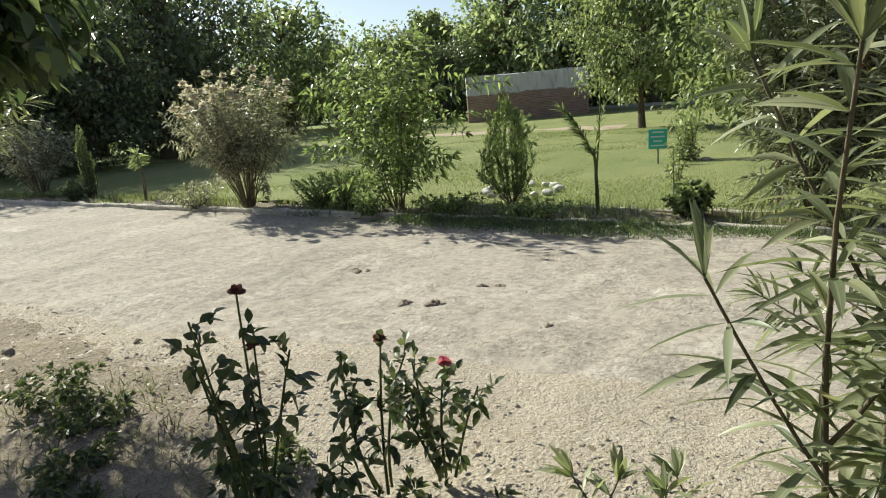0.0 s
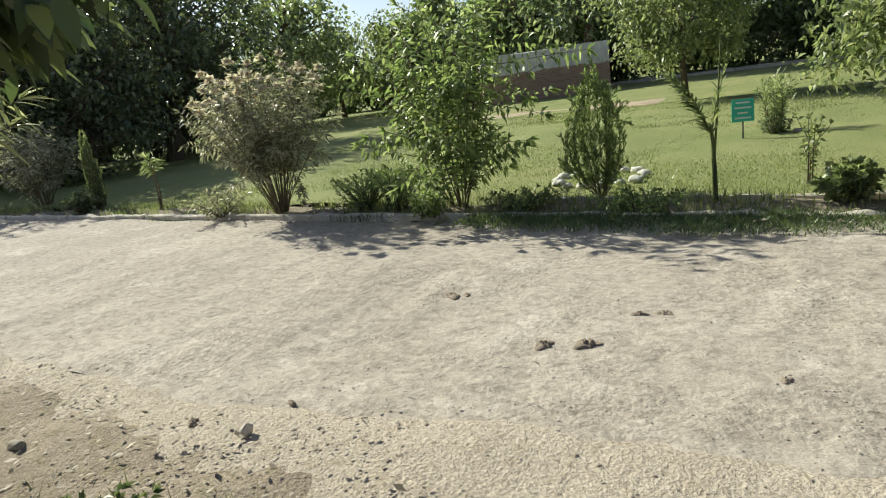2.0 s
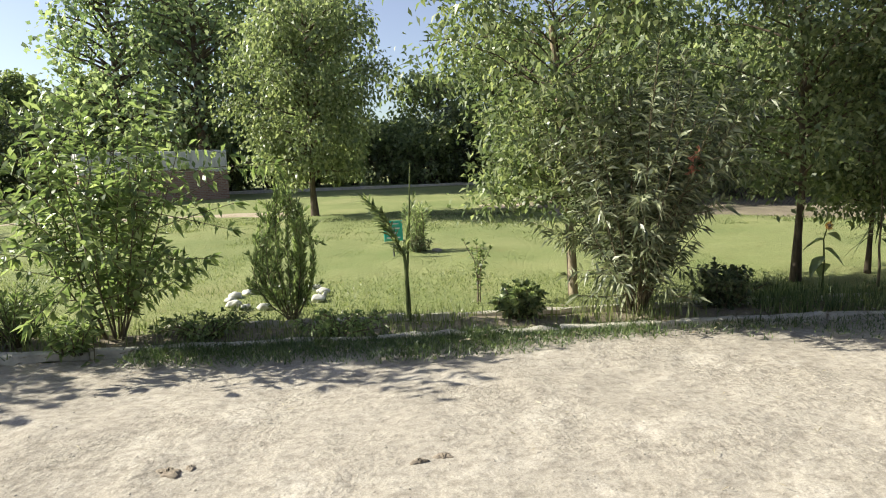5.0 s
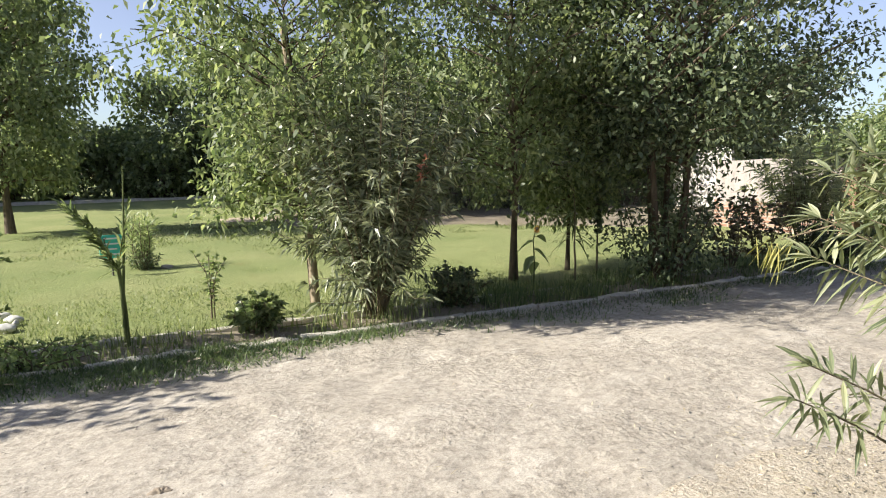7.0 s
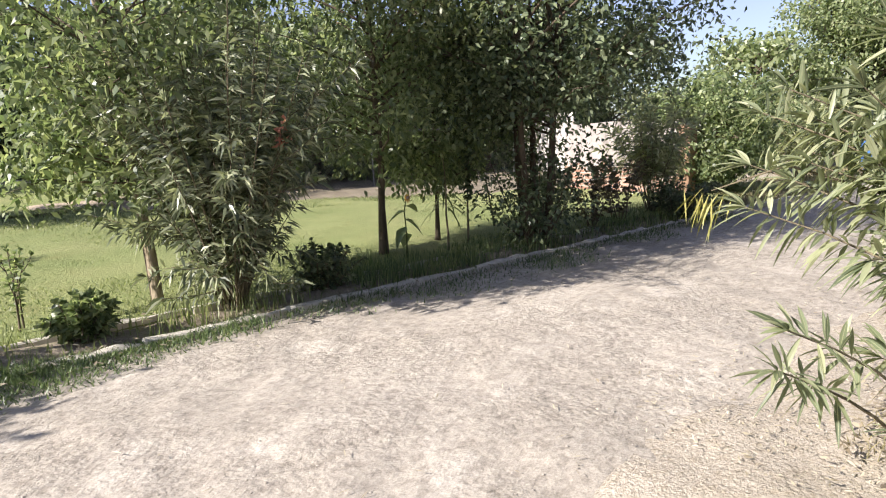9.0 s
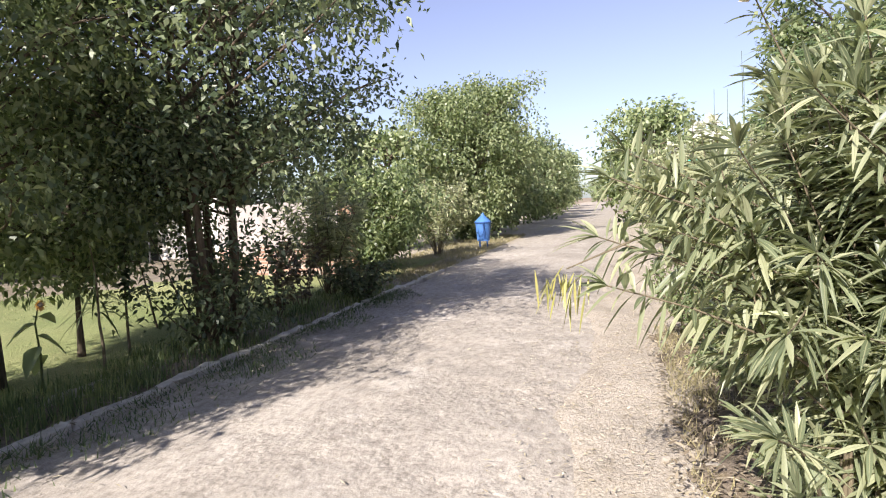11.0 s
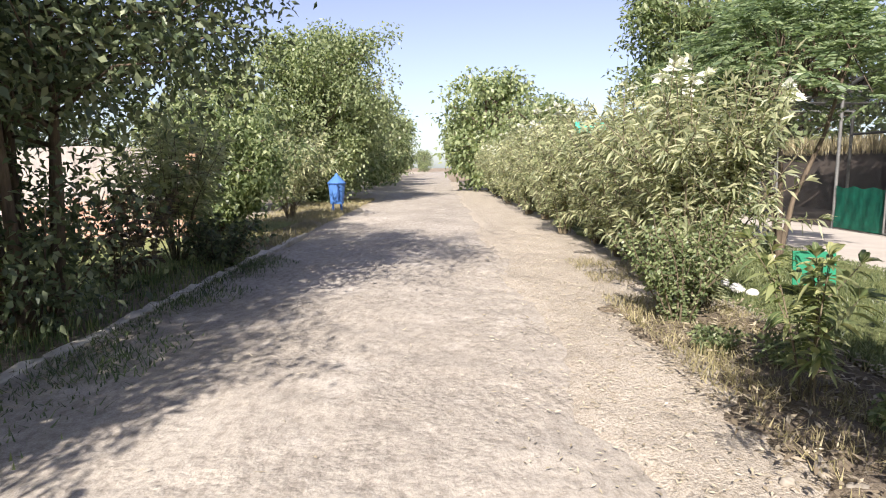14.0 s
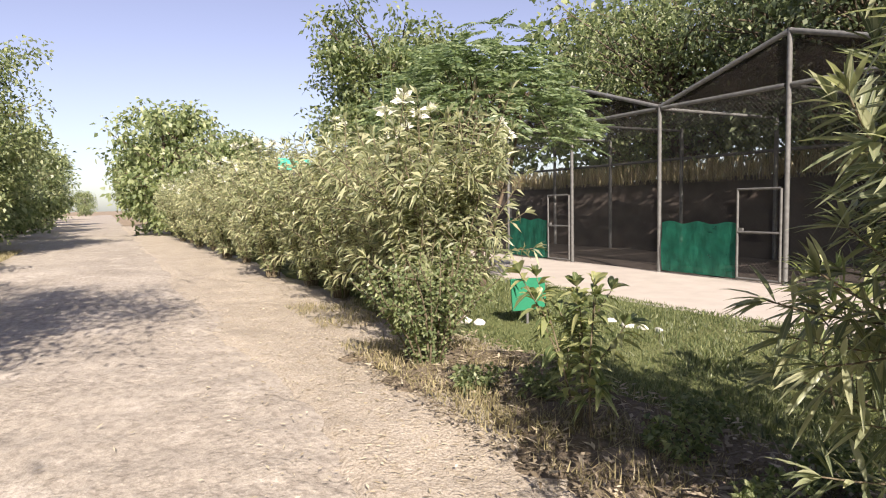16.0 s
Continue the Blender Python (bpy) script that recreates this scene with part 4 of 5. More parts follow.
def palm(x, y):
    """A transplanted palm: slim stem, two bent fronds and a dry upright spear."""
    rng = np.random.default_rng(6)
    ob = tagged(thing("palm_sapling", x, y, 0.02), "young palm with folded drooping fronds and a dry spear", "palm")
    t = Tubes(7)
    t.add([(0, 0, -0.05), (0, 0, 0.25), (-0.01, 0, 0.55), (-0.03, 0.0, 0.8)], [0.032, 0.026, 0.022, 0.016])
    t.add([(0.0, 0, 0.5), (0.04, 0.02, 1.0), (0.08, 0.03, 1.72)], [0.014, 0.011, 0.006])
    part_of("stem", t.mesh("stem", GREENSTEM), ob)
    for i, (dx, dy, top, n) in enumerate(((-0.4, -0.16, 1.34, 40), (-0.26, -0.2, 1.22, 36), (0.1, 0.05, 1.3, 14))):
        k = np.linspace(0, 1, n)[:, None]
        mid = np.array([(-0.03, 0, 0.7)]) * (1 - k) + np.array([(dx, dy, top)]) * k + np.array([[0, 0, 0.06]]) * np.sin(k * 3.1)
        P = np.repeat(mid, 2, 0)
        D = np.repeat(np.array([[dx, dy, top - 0.7]]), 2 * n, 0) * 1.2 + rng.normal(size=(2 * n, 3)) * 0.22 + np.tile([(0.2, -0.3, -0.1), (-0.2, 0.3, -0.1)], (n, 1))
        f = part_of("frond", blades("frond", P, D, 0.2, 0.024, rng, TREE, 0.3), ob)
        r = Tubes(5)
        r.add(mid[:: max(1, n // 6)], np.linspace(0.009, 0.003, len(mid[:: max(1, n // 6)])))
        part_of("rib", r.mesh("rib", GREENSTEM), f)


palm(-1.9, 8.47)


def pot_plant(x, y):
    """A bushy young palm on the lawn with a stone ring."""
    ob = shrub("young_palm", "young palm with upright yellow-green fronds on the lawn", x, y, 0.95, 0.3, 16, 0.05, (0.16, 0.02), LIGHTTREE, 61, up=0.7, lo=0.35, cone=0.6, category="palm")
    shrub("low_bush", "dark tuft at the foot of the young palm", x, y - 0.05, 0.34, 0.25, 24, 0.03, (0.08, 0.02), DENSE, 62, lo=0.1, category="bush")
    rock("stone", "pale flat stone on the lawn", x + 0.35, y - 0.1, 0.03, 0.1, STONE, 63)


pot_plant(-1.72, 13.1)
for i in range(15):
    a = i * 6.283 / 15
    rock("ring_stone", "white painted stone in a ring round the shrub", -3.6 + 0.6 * math.cos(a), 9.75 + 0.55 * math.sin(a), 0.03, 0.07 + 0.035 * ((i * 7) % 5) / 5, WHITESTONE, 70 + i, group="stone ring round the shrub")
for i in range(5):
    rock("ring_stone", "white painted stone lying on the small lawn", 5.12 + 0.15 * i, 0.45 + 0.06 * (i % 3), 0.03, 0.048 + 0.01 * (i % 3), WHITESTONE, 90 + i, group="white stones on the small lawn")
    rock("ring_stone", "white painted stone behind the hedge", 6.4 + 0.18 * i, 1.75 + 0.06 * (i % 2), 0.03, 0.07, WHITESTONE, 110 + i, group="white stones behind the hedge")

# ---- oleanders and hedge south of the road ----
shrub("oleander", "large oleander with long green and yellowing leaves at the road edge", 1.66, 2.68, 2.4, 0.4, 48, 0.046, (0.17, 0.022), OLEANDER, 201, fine=True, up=0.35, lo=0.04, twigs=3, low=0.15, lean=(-0.05, 0.12), droop=0.25, flowers=3, petal=PINKPETAL, petal_size=0.035, flower_label="pale pink flower head", category="bush")
shrub("oleander", "arching oleander branches with green and yellow leaves over the road", 1.6, 2.85, 1.7, 0.2, 8, 0.034, (0.17, 0.023), OLEANDER, 206, fine=True, up=0.5, lo=0.55, twigs=2, twig=0.33, lean=(-0.14, 0.84), arch=2.2, category="bush")
shrub("oleander", "open oleander with long grey-green leaves beside the rose bed", 0.95, 2.15, 2.1, 0.4, 9, 0.05, (0.17, 0.021), OLEANDER, 204, fine=True, up=0.5, lo=0.2, twigs=1, category="bush")
shrub("oleander", "low oleander branches reaching out over the road edge", 1.35, 3.0, 0.94, 0.1, 2, 0.03, (0.15, 0.02), OLEANDER, 202, fine=True, up=0.3, lo=0.72, lean=(-0.72, 0.3), arch=1.5, category="bush")
shrub("oleander", "low oleander shoots at the edge of the rose bed", 0.3, 2.45, 0.42, 0.3, 6, 0.05, (0.15, 0.026), OLEANDER, 205, fine=True, up=0.4, lo=0.3, category="bush")
shrub("oleander", "oleander bush with long narrow leaves beside the bed", -6.2, 1.5, 2.3, 0.3, 10, 0.035, (0.17, 0.024), OLEANDER, 203, fine=True, up=0.6, lo=0.78, twigs=1, twig=0.7, lean=(1.6, 1.4), arch=1.7, category="bush")
yellow_rng = np.random.default_rng(7)
for cx, cy, cz, n in ((1.3, 3.94, 1.28, 24),):
    c = np.array([cx, cy, cz]) + yellow_rng.normal(size=(n, 3)) * (0.055, 0.06, 0.03)
    ob = tagged(thing("yellow_sprig", cx, cy, cz), "hanging sprig of yellowed oleander leaves", "leaf sprig")
    D = np.stack([-0.35 + 0.4 * yellow_rng.normal(size=n), 0.25 + 0.3 * yellow_rng.normal(size=n), -1.0 + 0.3 * yellow_rng.normal(size=n)], 1)
    part_of("leaves", blades("leaves", c - (cx, cy, cz), D, 0.135 * (0.7 + 0.5 * yellow_rng.random(n)), 0.011, yellow_rng, YELLOW, 0.1), ob)
    t = Tubes(5)
    t.add([(0.2, -0.7, 0.0), (0.08, -0.3, 0.14), (0, 0, 0.02)], [0.008, 0.006, 0.003])
    part_of("twig", t.mesh("twig", STEM), ob)

hedge_kinds = [shrub("hedge_oleander", "dense oleander hedge bush with white flowers", 5.75, 2.6, 2.3, 0.74, 34, 0.05, (0.135, 0.024), HEDGE, 211, up=0.4, lo=0.06, twigs=4, low=0.2, flowers=7, petal=WHITEPETAL, petal_size=0.045, flower_label="white flower head", group="oleander hedge", category="bush"),
               shrub("hedge_oleander", "dense olive-green oleander hedge bush", 7.5, 2.35, 2.3, 1.0, 32, 0.052, (0.135, 0.024), HEDGE, 212, up=0.4, lo=0.06, twigs=4, low=0.2, flowers=4, petal=WHITEPETAL, petal_size=0.035, flower_label="white flower head", group="oleander hedge", category="bush"),
               shrub("hedge_oleander", "tall olive-green oleander hedge bush with thin tops", 9.3, 2.3, 2.5, 0.95, 30, 0.054, (0.135, 0.024), HEDGE, 213, up=0.55, lo=0.06, twigs=4, low=0.2, flowers=3, petal=WHITEPETAL, petal_size=0.035, flower_label="white flower head", group="oleander hedge", category="bush")]
for i in range(13):
    sc = 0.95 + 0.22 * ((i * 5) % 7) / 7
    copy_thing(hedge_kinds[(i * 2 + 1) % 3], pose(10.9 + 1.75 * i, 2.25 + 0.25 * math.sin(i * 2.1), 0.02, 0, 0, 73 * i) @ Matrix.Diagonal((sc, sc, sc, 1)))
for i in range(1, 5):
    copy_thing(hedge_kinds[(i + 2) % 3], pose(6.6 + 1.8 * i, 1.55, 0.02, 0, 0, 40 + 97 * i) @ Matrix.Diagonal((0.85, 0.85, 0.86, 1)))
shrub("low_bush", "bluish-green small-leaved bush at the foot of the hedge", 5.25, 2.95, 1.0, 0.6, 26, 0.032, (0.045, 0.026), TREE, 214, up=0.5, lo=0.05, twigs=4, category="bush")
for i, (gx_, gy_, gh) in enumerate(((7.4, 2.2, 3.3), (7.9, 2.1, 3.2), (8.6, 2.2, 3.0), (9.2, 2.3, 3.1))):
    t = Tubes(5)
    t.add([(0, 0, 0), (0.03, 0.02, gh * 0.6), (0.1 - 0.05 * i, 0.03, gh)], [0.009, 0.007, 0.003])
    part_of("stalk", t.mesh("stalk", GREENSTEM), tagged(thing("tall_stalk", gx_, gy_, 0.02), "tall bare grey stalk rising out of the hedge", "stalk", "stalks in the hedge"))


# Blades of the small lawn, coloured darker to carry the shade on it.
CAGEGRASS = leaf_mat("shade_dimmed_lawn_blade", (0.07, 0.095, 0.035), (0.13, 0.165, 0.06), (0.25, 0.265, 0.115), 0.4)
# Kerbside grass with the shade of shrubs and trees put into its colour.
CREEPGRASS = leaf_mat("shaded_creeping_grass_blade", (0.05, 0.085, 0.03), (0.1, 0.15, 0.05), (0.2, 0.25, 0.095), 0.35)
# Darker grass colour that holds the shade on the rose bed tuft.
DARKGRASS = leaf_mat("shaded_grass_blade", (0.06, 0.09, 0.03), (0.12, 0.15, 0.05), (0.22, 0.22, 0.09), 0.35)


# ---- rose bed ----
def rose(label, x, y, h, seed, heads, petal, petal_label, n=5):
    rng = np.random.default_rng(seed)
    ob = tagged(thing("rose_bush", x, y, 0.02), label, "rose bush", "roses in the bed")
    lines = stems_of(rng, n, h, 0.23, 0.4, 0.05, 0.1)
    lines[0][:, 2] *= h / lines[0][-1, 2]
    t = Tubes(5)
    P, D = [], []
    for l in lines:
        t.add(l, np.linspace(0.008, 0.004, 7))
        for s in range(10):
            q = 0.25 + 0.74 * rng.random()
            j = min(int(q * 6), 5)
            c = l[j] + (l[j + 1] - l[j]) * (q * 6 - j)
            d = unit(rng.normal(size=3) + np.array([0, 0, 0.25]))
            e = c + d * 0.09
            t.add([c, (c + e) / 2, e], [0.003, 0.002, 0.0015])
            for g in range(5):
                P.append(c + d * (0.035 + 0.014 * g))
                D.append(d * 0.6 + rng.normal(size=3) * 0.5 + np.array([0, 0, -0.15]))
    m = len(P)
    part_of("cane", t.mesh("cane", GREENSTEM), ob)
    part_of("foliage", blades("foliage", np.array(P), np.array(D), 0.058 * (0.6 + 0.7 * rng.random(m)), 0.035, rng, ROSELEAF, 0.2, 0.5), ob)
    for l in lines[:heads]:
        Q = l[-1] + rng.normal(size=(26, 3)) * 0.003
        part_of("flower", blades("flower", Q, fan(rng, 26, 0.0) + rng.normal(size=(26, 3)) * 0.2, 0.031, 0.028, rng, petal, -0.1, 0.8, 0.6), ob, petal_label)
    return ob


rose("dark rose bush with a dried red bloom", -1.06, 2.06, 1.03, 301, 2, REDPETAL, "dried dark red bloom", 6)
rose("sparse rose bush with withered tips", -0.82, 2.5, 0.72, 302, 1, REDPETAL, "withered bud", 4)
rose("rose bush with a bright pink bloom", -0.63, 2.7, 0.57, 303, 1, ROSEPETAL, "bright pink bloom", 5)
rose("low dark rose bush in shade", -0.75, 2.1, 0.42, 306, 0, ROSEPETAL, "", 3)


for i, (wx, wy, wh) in enumerate(((-2.3, 1.95, 0.08), (-1.85, 1.75, 0.08), (-2.7, 2.25, 0.13), (-0.25, 2.0, 0.2), (-0.95, 1.75, 0.2), (-1.4, 2.35, 0.1), (-0.1, 2.35, 0.17), (-3.2, 2.3, 0.22), (-0.55, 2.3, 0.14), (0.35, 2.1, 0.2))):
    shrub("weed", "low green weed in the shaded rose bed", wx, wy, wh, 0.26, 16, 0.03, (0.06, 0.02), ROSELEAF, 330 + i, up=0.3, lo=0.05, twigs=1, woody=False, group="weeds in the rose bed", category="plant")


# overhanging broad-leaved tree beside the bed
def overhang(x, y):
    rng = np.random.default_rng(311)
    ob = tagged(thing("broadleaf_tree", x, y, 0), "overhanging broad-leaved tree with large dark leaves", "tree")
    t = Tubes(8)
    trunk = np.array([(0, 0, -0.05), (0.02, 0.03, 0.9), (0.0, 0.08, 1.8), (0.1, 0.2, 2.6), (0.25, 0.4, 3.3), (0.4, 0.55, 4.0)])
    t.add(trunk, [0.1, 0.085, 0.075, 0.06, 0.045, 0.025])
    P, D = [], []
    for i in range(150):
        s = trunk[2 + i % 3] + (trunk[3 + i % 3] - trunk[2 + i % 3]) * rng.random()
        d = unit(rng.normal(size=3))
        e = np.array([0.68, 0.92, 2.4]) + d * (1.0, 0.75, 0.9) * rng.random() ** 0.45
        low = np.interp(e[0], [0.2, 0.9], [1.93, 2.16])
        e[2] = max(e[2], low + 0.3 * rng.random())
        m = (s + e) / 2 + np.array([0, 0, 0.16]) + rng.normal(size=3) * 0.06
        if i % 2:
            t.add([s, m, e], [0.016, 0.01, 0.003])
        for g in range(20):
            c = e + np.clip(rng.normal(size=3), -1.6, 1.6) * 0.17
            c[2] = max(c[2], low - 0.08)
            P.append(c)
            D.append(unit(e - s) * 0.4 + rng.normal(size=3) * 0.6 + np.array([0, 0, -0.5]))
    m = len(P)
    part_of("trunk", t.mesh("trunk", BARK), ob)
    part_of("crown", blades("crown", np.array(P), np.array(D), 0.17 * (0.6 + 0.6 * rng.random(m)), 0.078, rng, OVERLEAF, 0.3, 0.4, 0.42, True), ob)


overhang(-4.65, 1.45)


# ---- far trees ----
far_kinds = [tree("far_tree", "tall dark tree in the grove behind the lawn", -9.0, 40.0, 15.0, 4.2, 2.0, 62, 16, (0.36, 0.24), 0.26, FARLEAF, 401, droop=0.3, group="trees behind the lawn"),
             tree("far_tree", "rounded leafy tree in the grove behind the lawn", 4.5, 37.0, 8.0, 4.0, 1.8, 58, 15, (0.34, 0.23), 0.2, TREE, 402, droop=0.45, group="trees behind the lawn"),
             tree("far_tree", "dense dark spreading tree at the lawn edge", -24.0, 17.0, 8.0, 4.6, 0.5, 68, 26, (0.25, 0.16), 0.22, DENSE, 403, droop=0.3, stems=2, group="trees behind the lawn"),
             tree("far_tree", "slim upright light green tree", -22.0, 44.0, 9.0, 1.9, 1.0, 46, 18, (0.3, 0.2), 0.15, LIGHTTREE, 404, droop=0.15, group="trees behind the lawn")]
FAR = [(1, -2.5, 48, 0, 0.5), (0, -18.5, 39.5, 150, 1.0), (0, -13.2, 37.5, 300, 1.0), (0, -14.5, 43, 80, 0.9), (0, -8.5, 46, 200, 0.9), (1, 9.5, 33, 40, 1.0), (1, 0.5, 46, 120, 0.9), (1, 15.0, 41, 220, 1.0), (2, 14.0, 29, 10, 0.75), (2, 19.5, 26, 140, 0.8),
       (1, 10.5, 25.5, 310, 0.8), (2, 8.0, 47, 60, 0.9), (2, -21.5, 12.3, 60, 0.7), (2, -31.0, 25.0, 130, 0.75), (2, -33.0, 19.0, 320, 1.1), (2, -34, 34, 180, 0.7), (2, -27.5, 20.5, 90, 0.7), (1, -25, 36, 20, 0.72), (1, -29, 29.5, 40, 0.95), (3, -28, 38, 0, 0.7), (1, -32, 37, 70, 0.75), (2, -22, 37, 200, 0.6), (1, -20.5, 42, 130, 0.8), (3, -24, 45, 60, 0.8), (3, -30.5, 44, 99, 0.75), 
       (3, -25.5, 41, 0, 0.95), (1, -29, 47, 30, 0.9), (0, 16.0, 52, 20, 0.8), (1, 24.0, 36, 260, 1.0), (2, 24.5, 20.5, 80, 0.75),
       (2, -23.5, 11.5, 20, 0.75), (2, -29, 12.5, 220, 0.9), (1, -38, 14, 0, 1.1), (1, 30, 30, 90, 1.1), (2, 15.5, 20.0, 200, 0.5), (2, 12.0, 37.0, 90, 0.8), (2, 2.5, 41.0, 90, 0.6)]
for kind, fx, fy, turn, sc in FAR:
    copy_thing(far_kinds[kind], pose(fx, fy, 0, 0, 0, turn) @ Matrix.Diagonal((sc, sc, sc, 1)))
thicket_kind = tree("thicket_bush", "dark leafy thicket bush under the grove trees", -1.0, 41.5, 3.0, 2.1, 0.1, 46, 17, (0.27, 0.17), 0.07, LIGHTTREE, 421, droop=0.3, stems=4, spread=0.5, group="thicket behind the lawn", category="bush")
thicket_rng = np.random.default_rng(422)
for i in range(24):
    sc = 0.8 + 0.5 * thicket_rng.random()
    copy_thing(thicket_kind, pose(-46 + 2.7 * i, 42 + 3 * thicket_rng.random(), 0, 0, 0, 77 * i) @ Matrix.Diagonal((sc, sc, sc, 1)))
for i in range(10):
    sc = 0.75 + 0.5 * thicket_rng.random()
    copy_thing(thicket_kind, pose(3.5 + 1.9 * i, 21.3 + 1.6 * thicket_rng.random(), 0, 0, 0, 131 * i) @ Matrix.Diagonal((sc, sc, sc * 1.25, 1)))
tree("yellowing_bush", "yellowing rounded bush at the far end of the lawn", -27.0, 36.5, 2.3, 1.3, 0.1, 34, 30, (0.16, 0.1), 0.05, YELLOW, 431, droop=0.3, stems=3, category="bush")
row_kind = tree("roadside_tree", "bushy roadside tree far along the road", 30.5, 10.0, 5.6, 2.6, 0.5, 52, 20, (0.26, 0.16), 0.12, LIGHTTREE, 411, droop=0.3, stems=2, group="trees along the road")
for rx_, ry_, turn, sc in ((38, 10.2, 50, 1.0), (46, 10.0, 120, 1.05), (55, 10.4, 190, 1.0), (66, 10.2, 260, 1.1), (36, 2.0, 300, 1.15), (43, 1.6, 20, 1.0), (52, 1.9, 100, 1.05), (63, 1.8, 160, 1.1), (78, 0.0, 200, 1.2), (82, 12.5, 30, 1.2), (100, 0.5, 60, 1.3), (104, 13, 90, 1.3), (28.5, 0.5, 250, 0.75), (170, 9.5, 0, 1.0), (19.5, 11.5, 10, 0.75)):
    copy_thing(row_kind, pose(rx_, ry_, 0, 0, 0, turn) @ Matrix.Diagonal((sc, sc, sc, 1)))


# ---- hut, walls and fence ----
def wall_box(name, corner, length, depth, h, thick, turn, material, label, category):
    """Four thin roofless walls in one building shell."""
    ob = tagged(thing(name, corner[0], corner[1], 0, turn), label, category)
    rng = np.random.default_rng(9)
    for nm, x0, x1, y0, y1 in (("front_wall", 0, length, 0, thick), ("side_wall", 0, thick, thick + 0.003, depth), ("side_wall", length - thick, length, thick + 0.003, depth), ("back_wall", thick + 0.003, length - thick - 0.003, depth - thick, depth)):
        bm = box(bmesh.new(), x0, x1, y0, y1, -0.1, h)
        bmesh.ops.subdivide_edges(bm, edges=bm.edges[:], cuts=5, use_grid_fill=True)
        for v in bm.verts:
            if v.co.z > h - 0.01:
                v.co.z += rng.normal() * 0.02
        part(nm, bm, material, ob)
    return ob


wall_box("brick_hut", (-16.5, 30.3), 6.5, 3.4, 2.42, 0.24, 31, HUTWALL, "roofless brick hut, whitewashed along its top half", "building")
white_wall = tagged(thing("garden_wall", 11.4, 9.75, 0, 90), "worn whitewashed garden wall showing brick and soil stains", "wall")
bm = box(bmesh.new(), 0, 3.15, -0.2, 0, -0.1, 1.74)
bmesh.ops.subdivide_edges(bm, edges=bm.edges[:], cuts=6, use_grid_fill=True)
for v in bm.verts:
    v.co += Vector((0, 0.012 * math.sin(9 * v.co.x + 7 * v.co.z), 0.02 * math.sin(11 * v.co.x) if v.co.z > 1.7 else 0))
part("wall_panel", bm, WHITEWALL, white_wall)
part("pillar", box(bmesh.new(), -0.32, -0.003, -0.26, 0.06, -0.1, 1.62, 0.02), plain("exposed_brick", (0.27, 0.17, 0.11), 0.9, 0, 0.4, 14, 0.6), white_wall, "bare brick pillar")
far_wall = tagged(thing("garden_wall", 16.5, 16.6, 0, 100), "pale plastered wall beyond the lawn", "wall")
part("wall_panel", box(bmesh.new(), 0, 2.2, -0.2, 0, -0.1, 2.2, 0.02), plain("pale_plaster", (0.6, 0.56, 0.5), 0.9, 0, 0.2, 2, 0.2), far_wall)


def chain_link(name, x0, x1, z0, z1, pitch, r, parent):
    """Crossing wires of a wire mesh between x0..x1 and z0..z1, in the plane y = 0."""
    V, F = [], []
    w, h = x1 - x0, z1 - z0
    for s in (1, -1):
        for c in np.arange(-h, w, pitch):
            a, b = max(0, c), min(w, c + h)
            if b - a < 0.02:
                continue
            p0, p1 = (a, a - c), (b, b - c)
            if s < 0:
                p0, p1 = (w - p0[0], p0[1]), (w - p1[0], p1[1])
            n = len(V)
            d = unit(np.array([p1[0] - p0[0], p1[1] - p0[1]]))
            q = np.array([-d[1], d[0]]) * r
            y = 0.002 * s
            for p in (p0, p1):
                V += [(x0 + p[0] + q[0], y, z0 + p[1] + q[1]), (x0 + p[0] - q[0], y, z0 + p[1] - q[1]), (x0 + p[0], y + s * r * 1.4, z0 + p[1])]
            F += [(n, n + 1, n + 4, n + 3), (n + 1, n + 2, n + 5, n + 4), (n + 2, n, n + 3, n + 5)]
    return part_of(name, mesh_of(name, V, F, WIRE), parent)


def pipe(name, pts, r, parent, mat=GALV, label=""):
    t = Tubes(9)
    t.add(pts, [r] * len(pts))
    return part_of(name, t.mesh(name, mat), parent, label)


fence = tagged(thing("wire_fence", 3.2, 18.9, 0, -3), "rusty wire mesh fence between lawn and trees", "fence")
for i in range(5):
    pipe("fence_post", [(i * 3.0, 0, -0.1), (i * 3.0, 0, 1.82)], 0.03, fence)
for i in range(4):
    pipe("top_rail", [(i * 3.0 + 0.03, 0, 1.76), (i * 3.0 + 2.97, 0, 1.76)], 0.018, fence)
    chain_link("wire_mesh", i * 3.0 + 0.03, i * 3.0 + 2.97, 0.05, 1.74, 0.11, 0.004, fence)


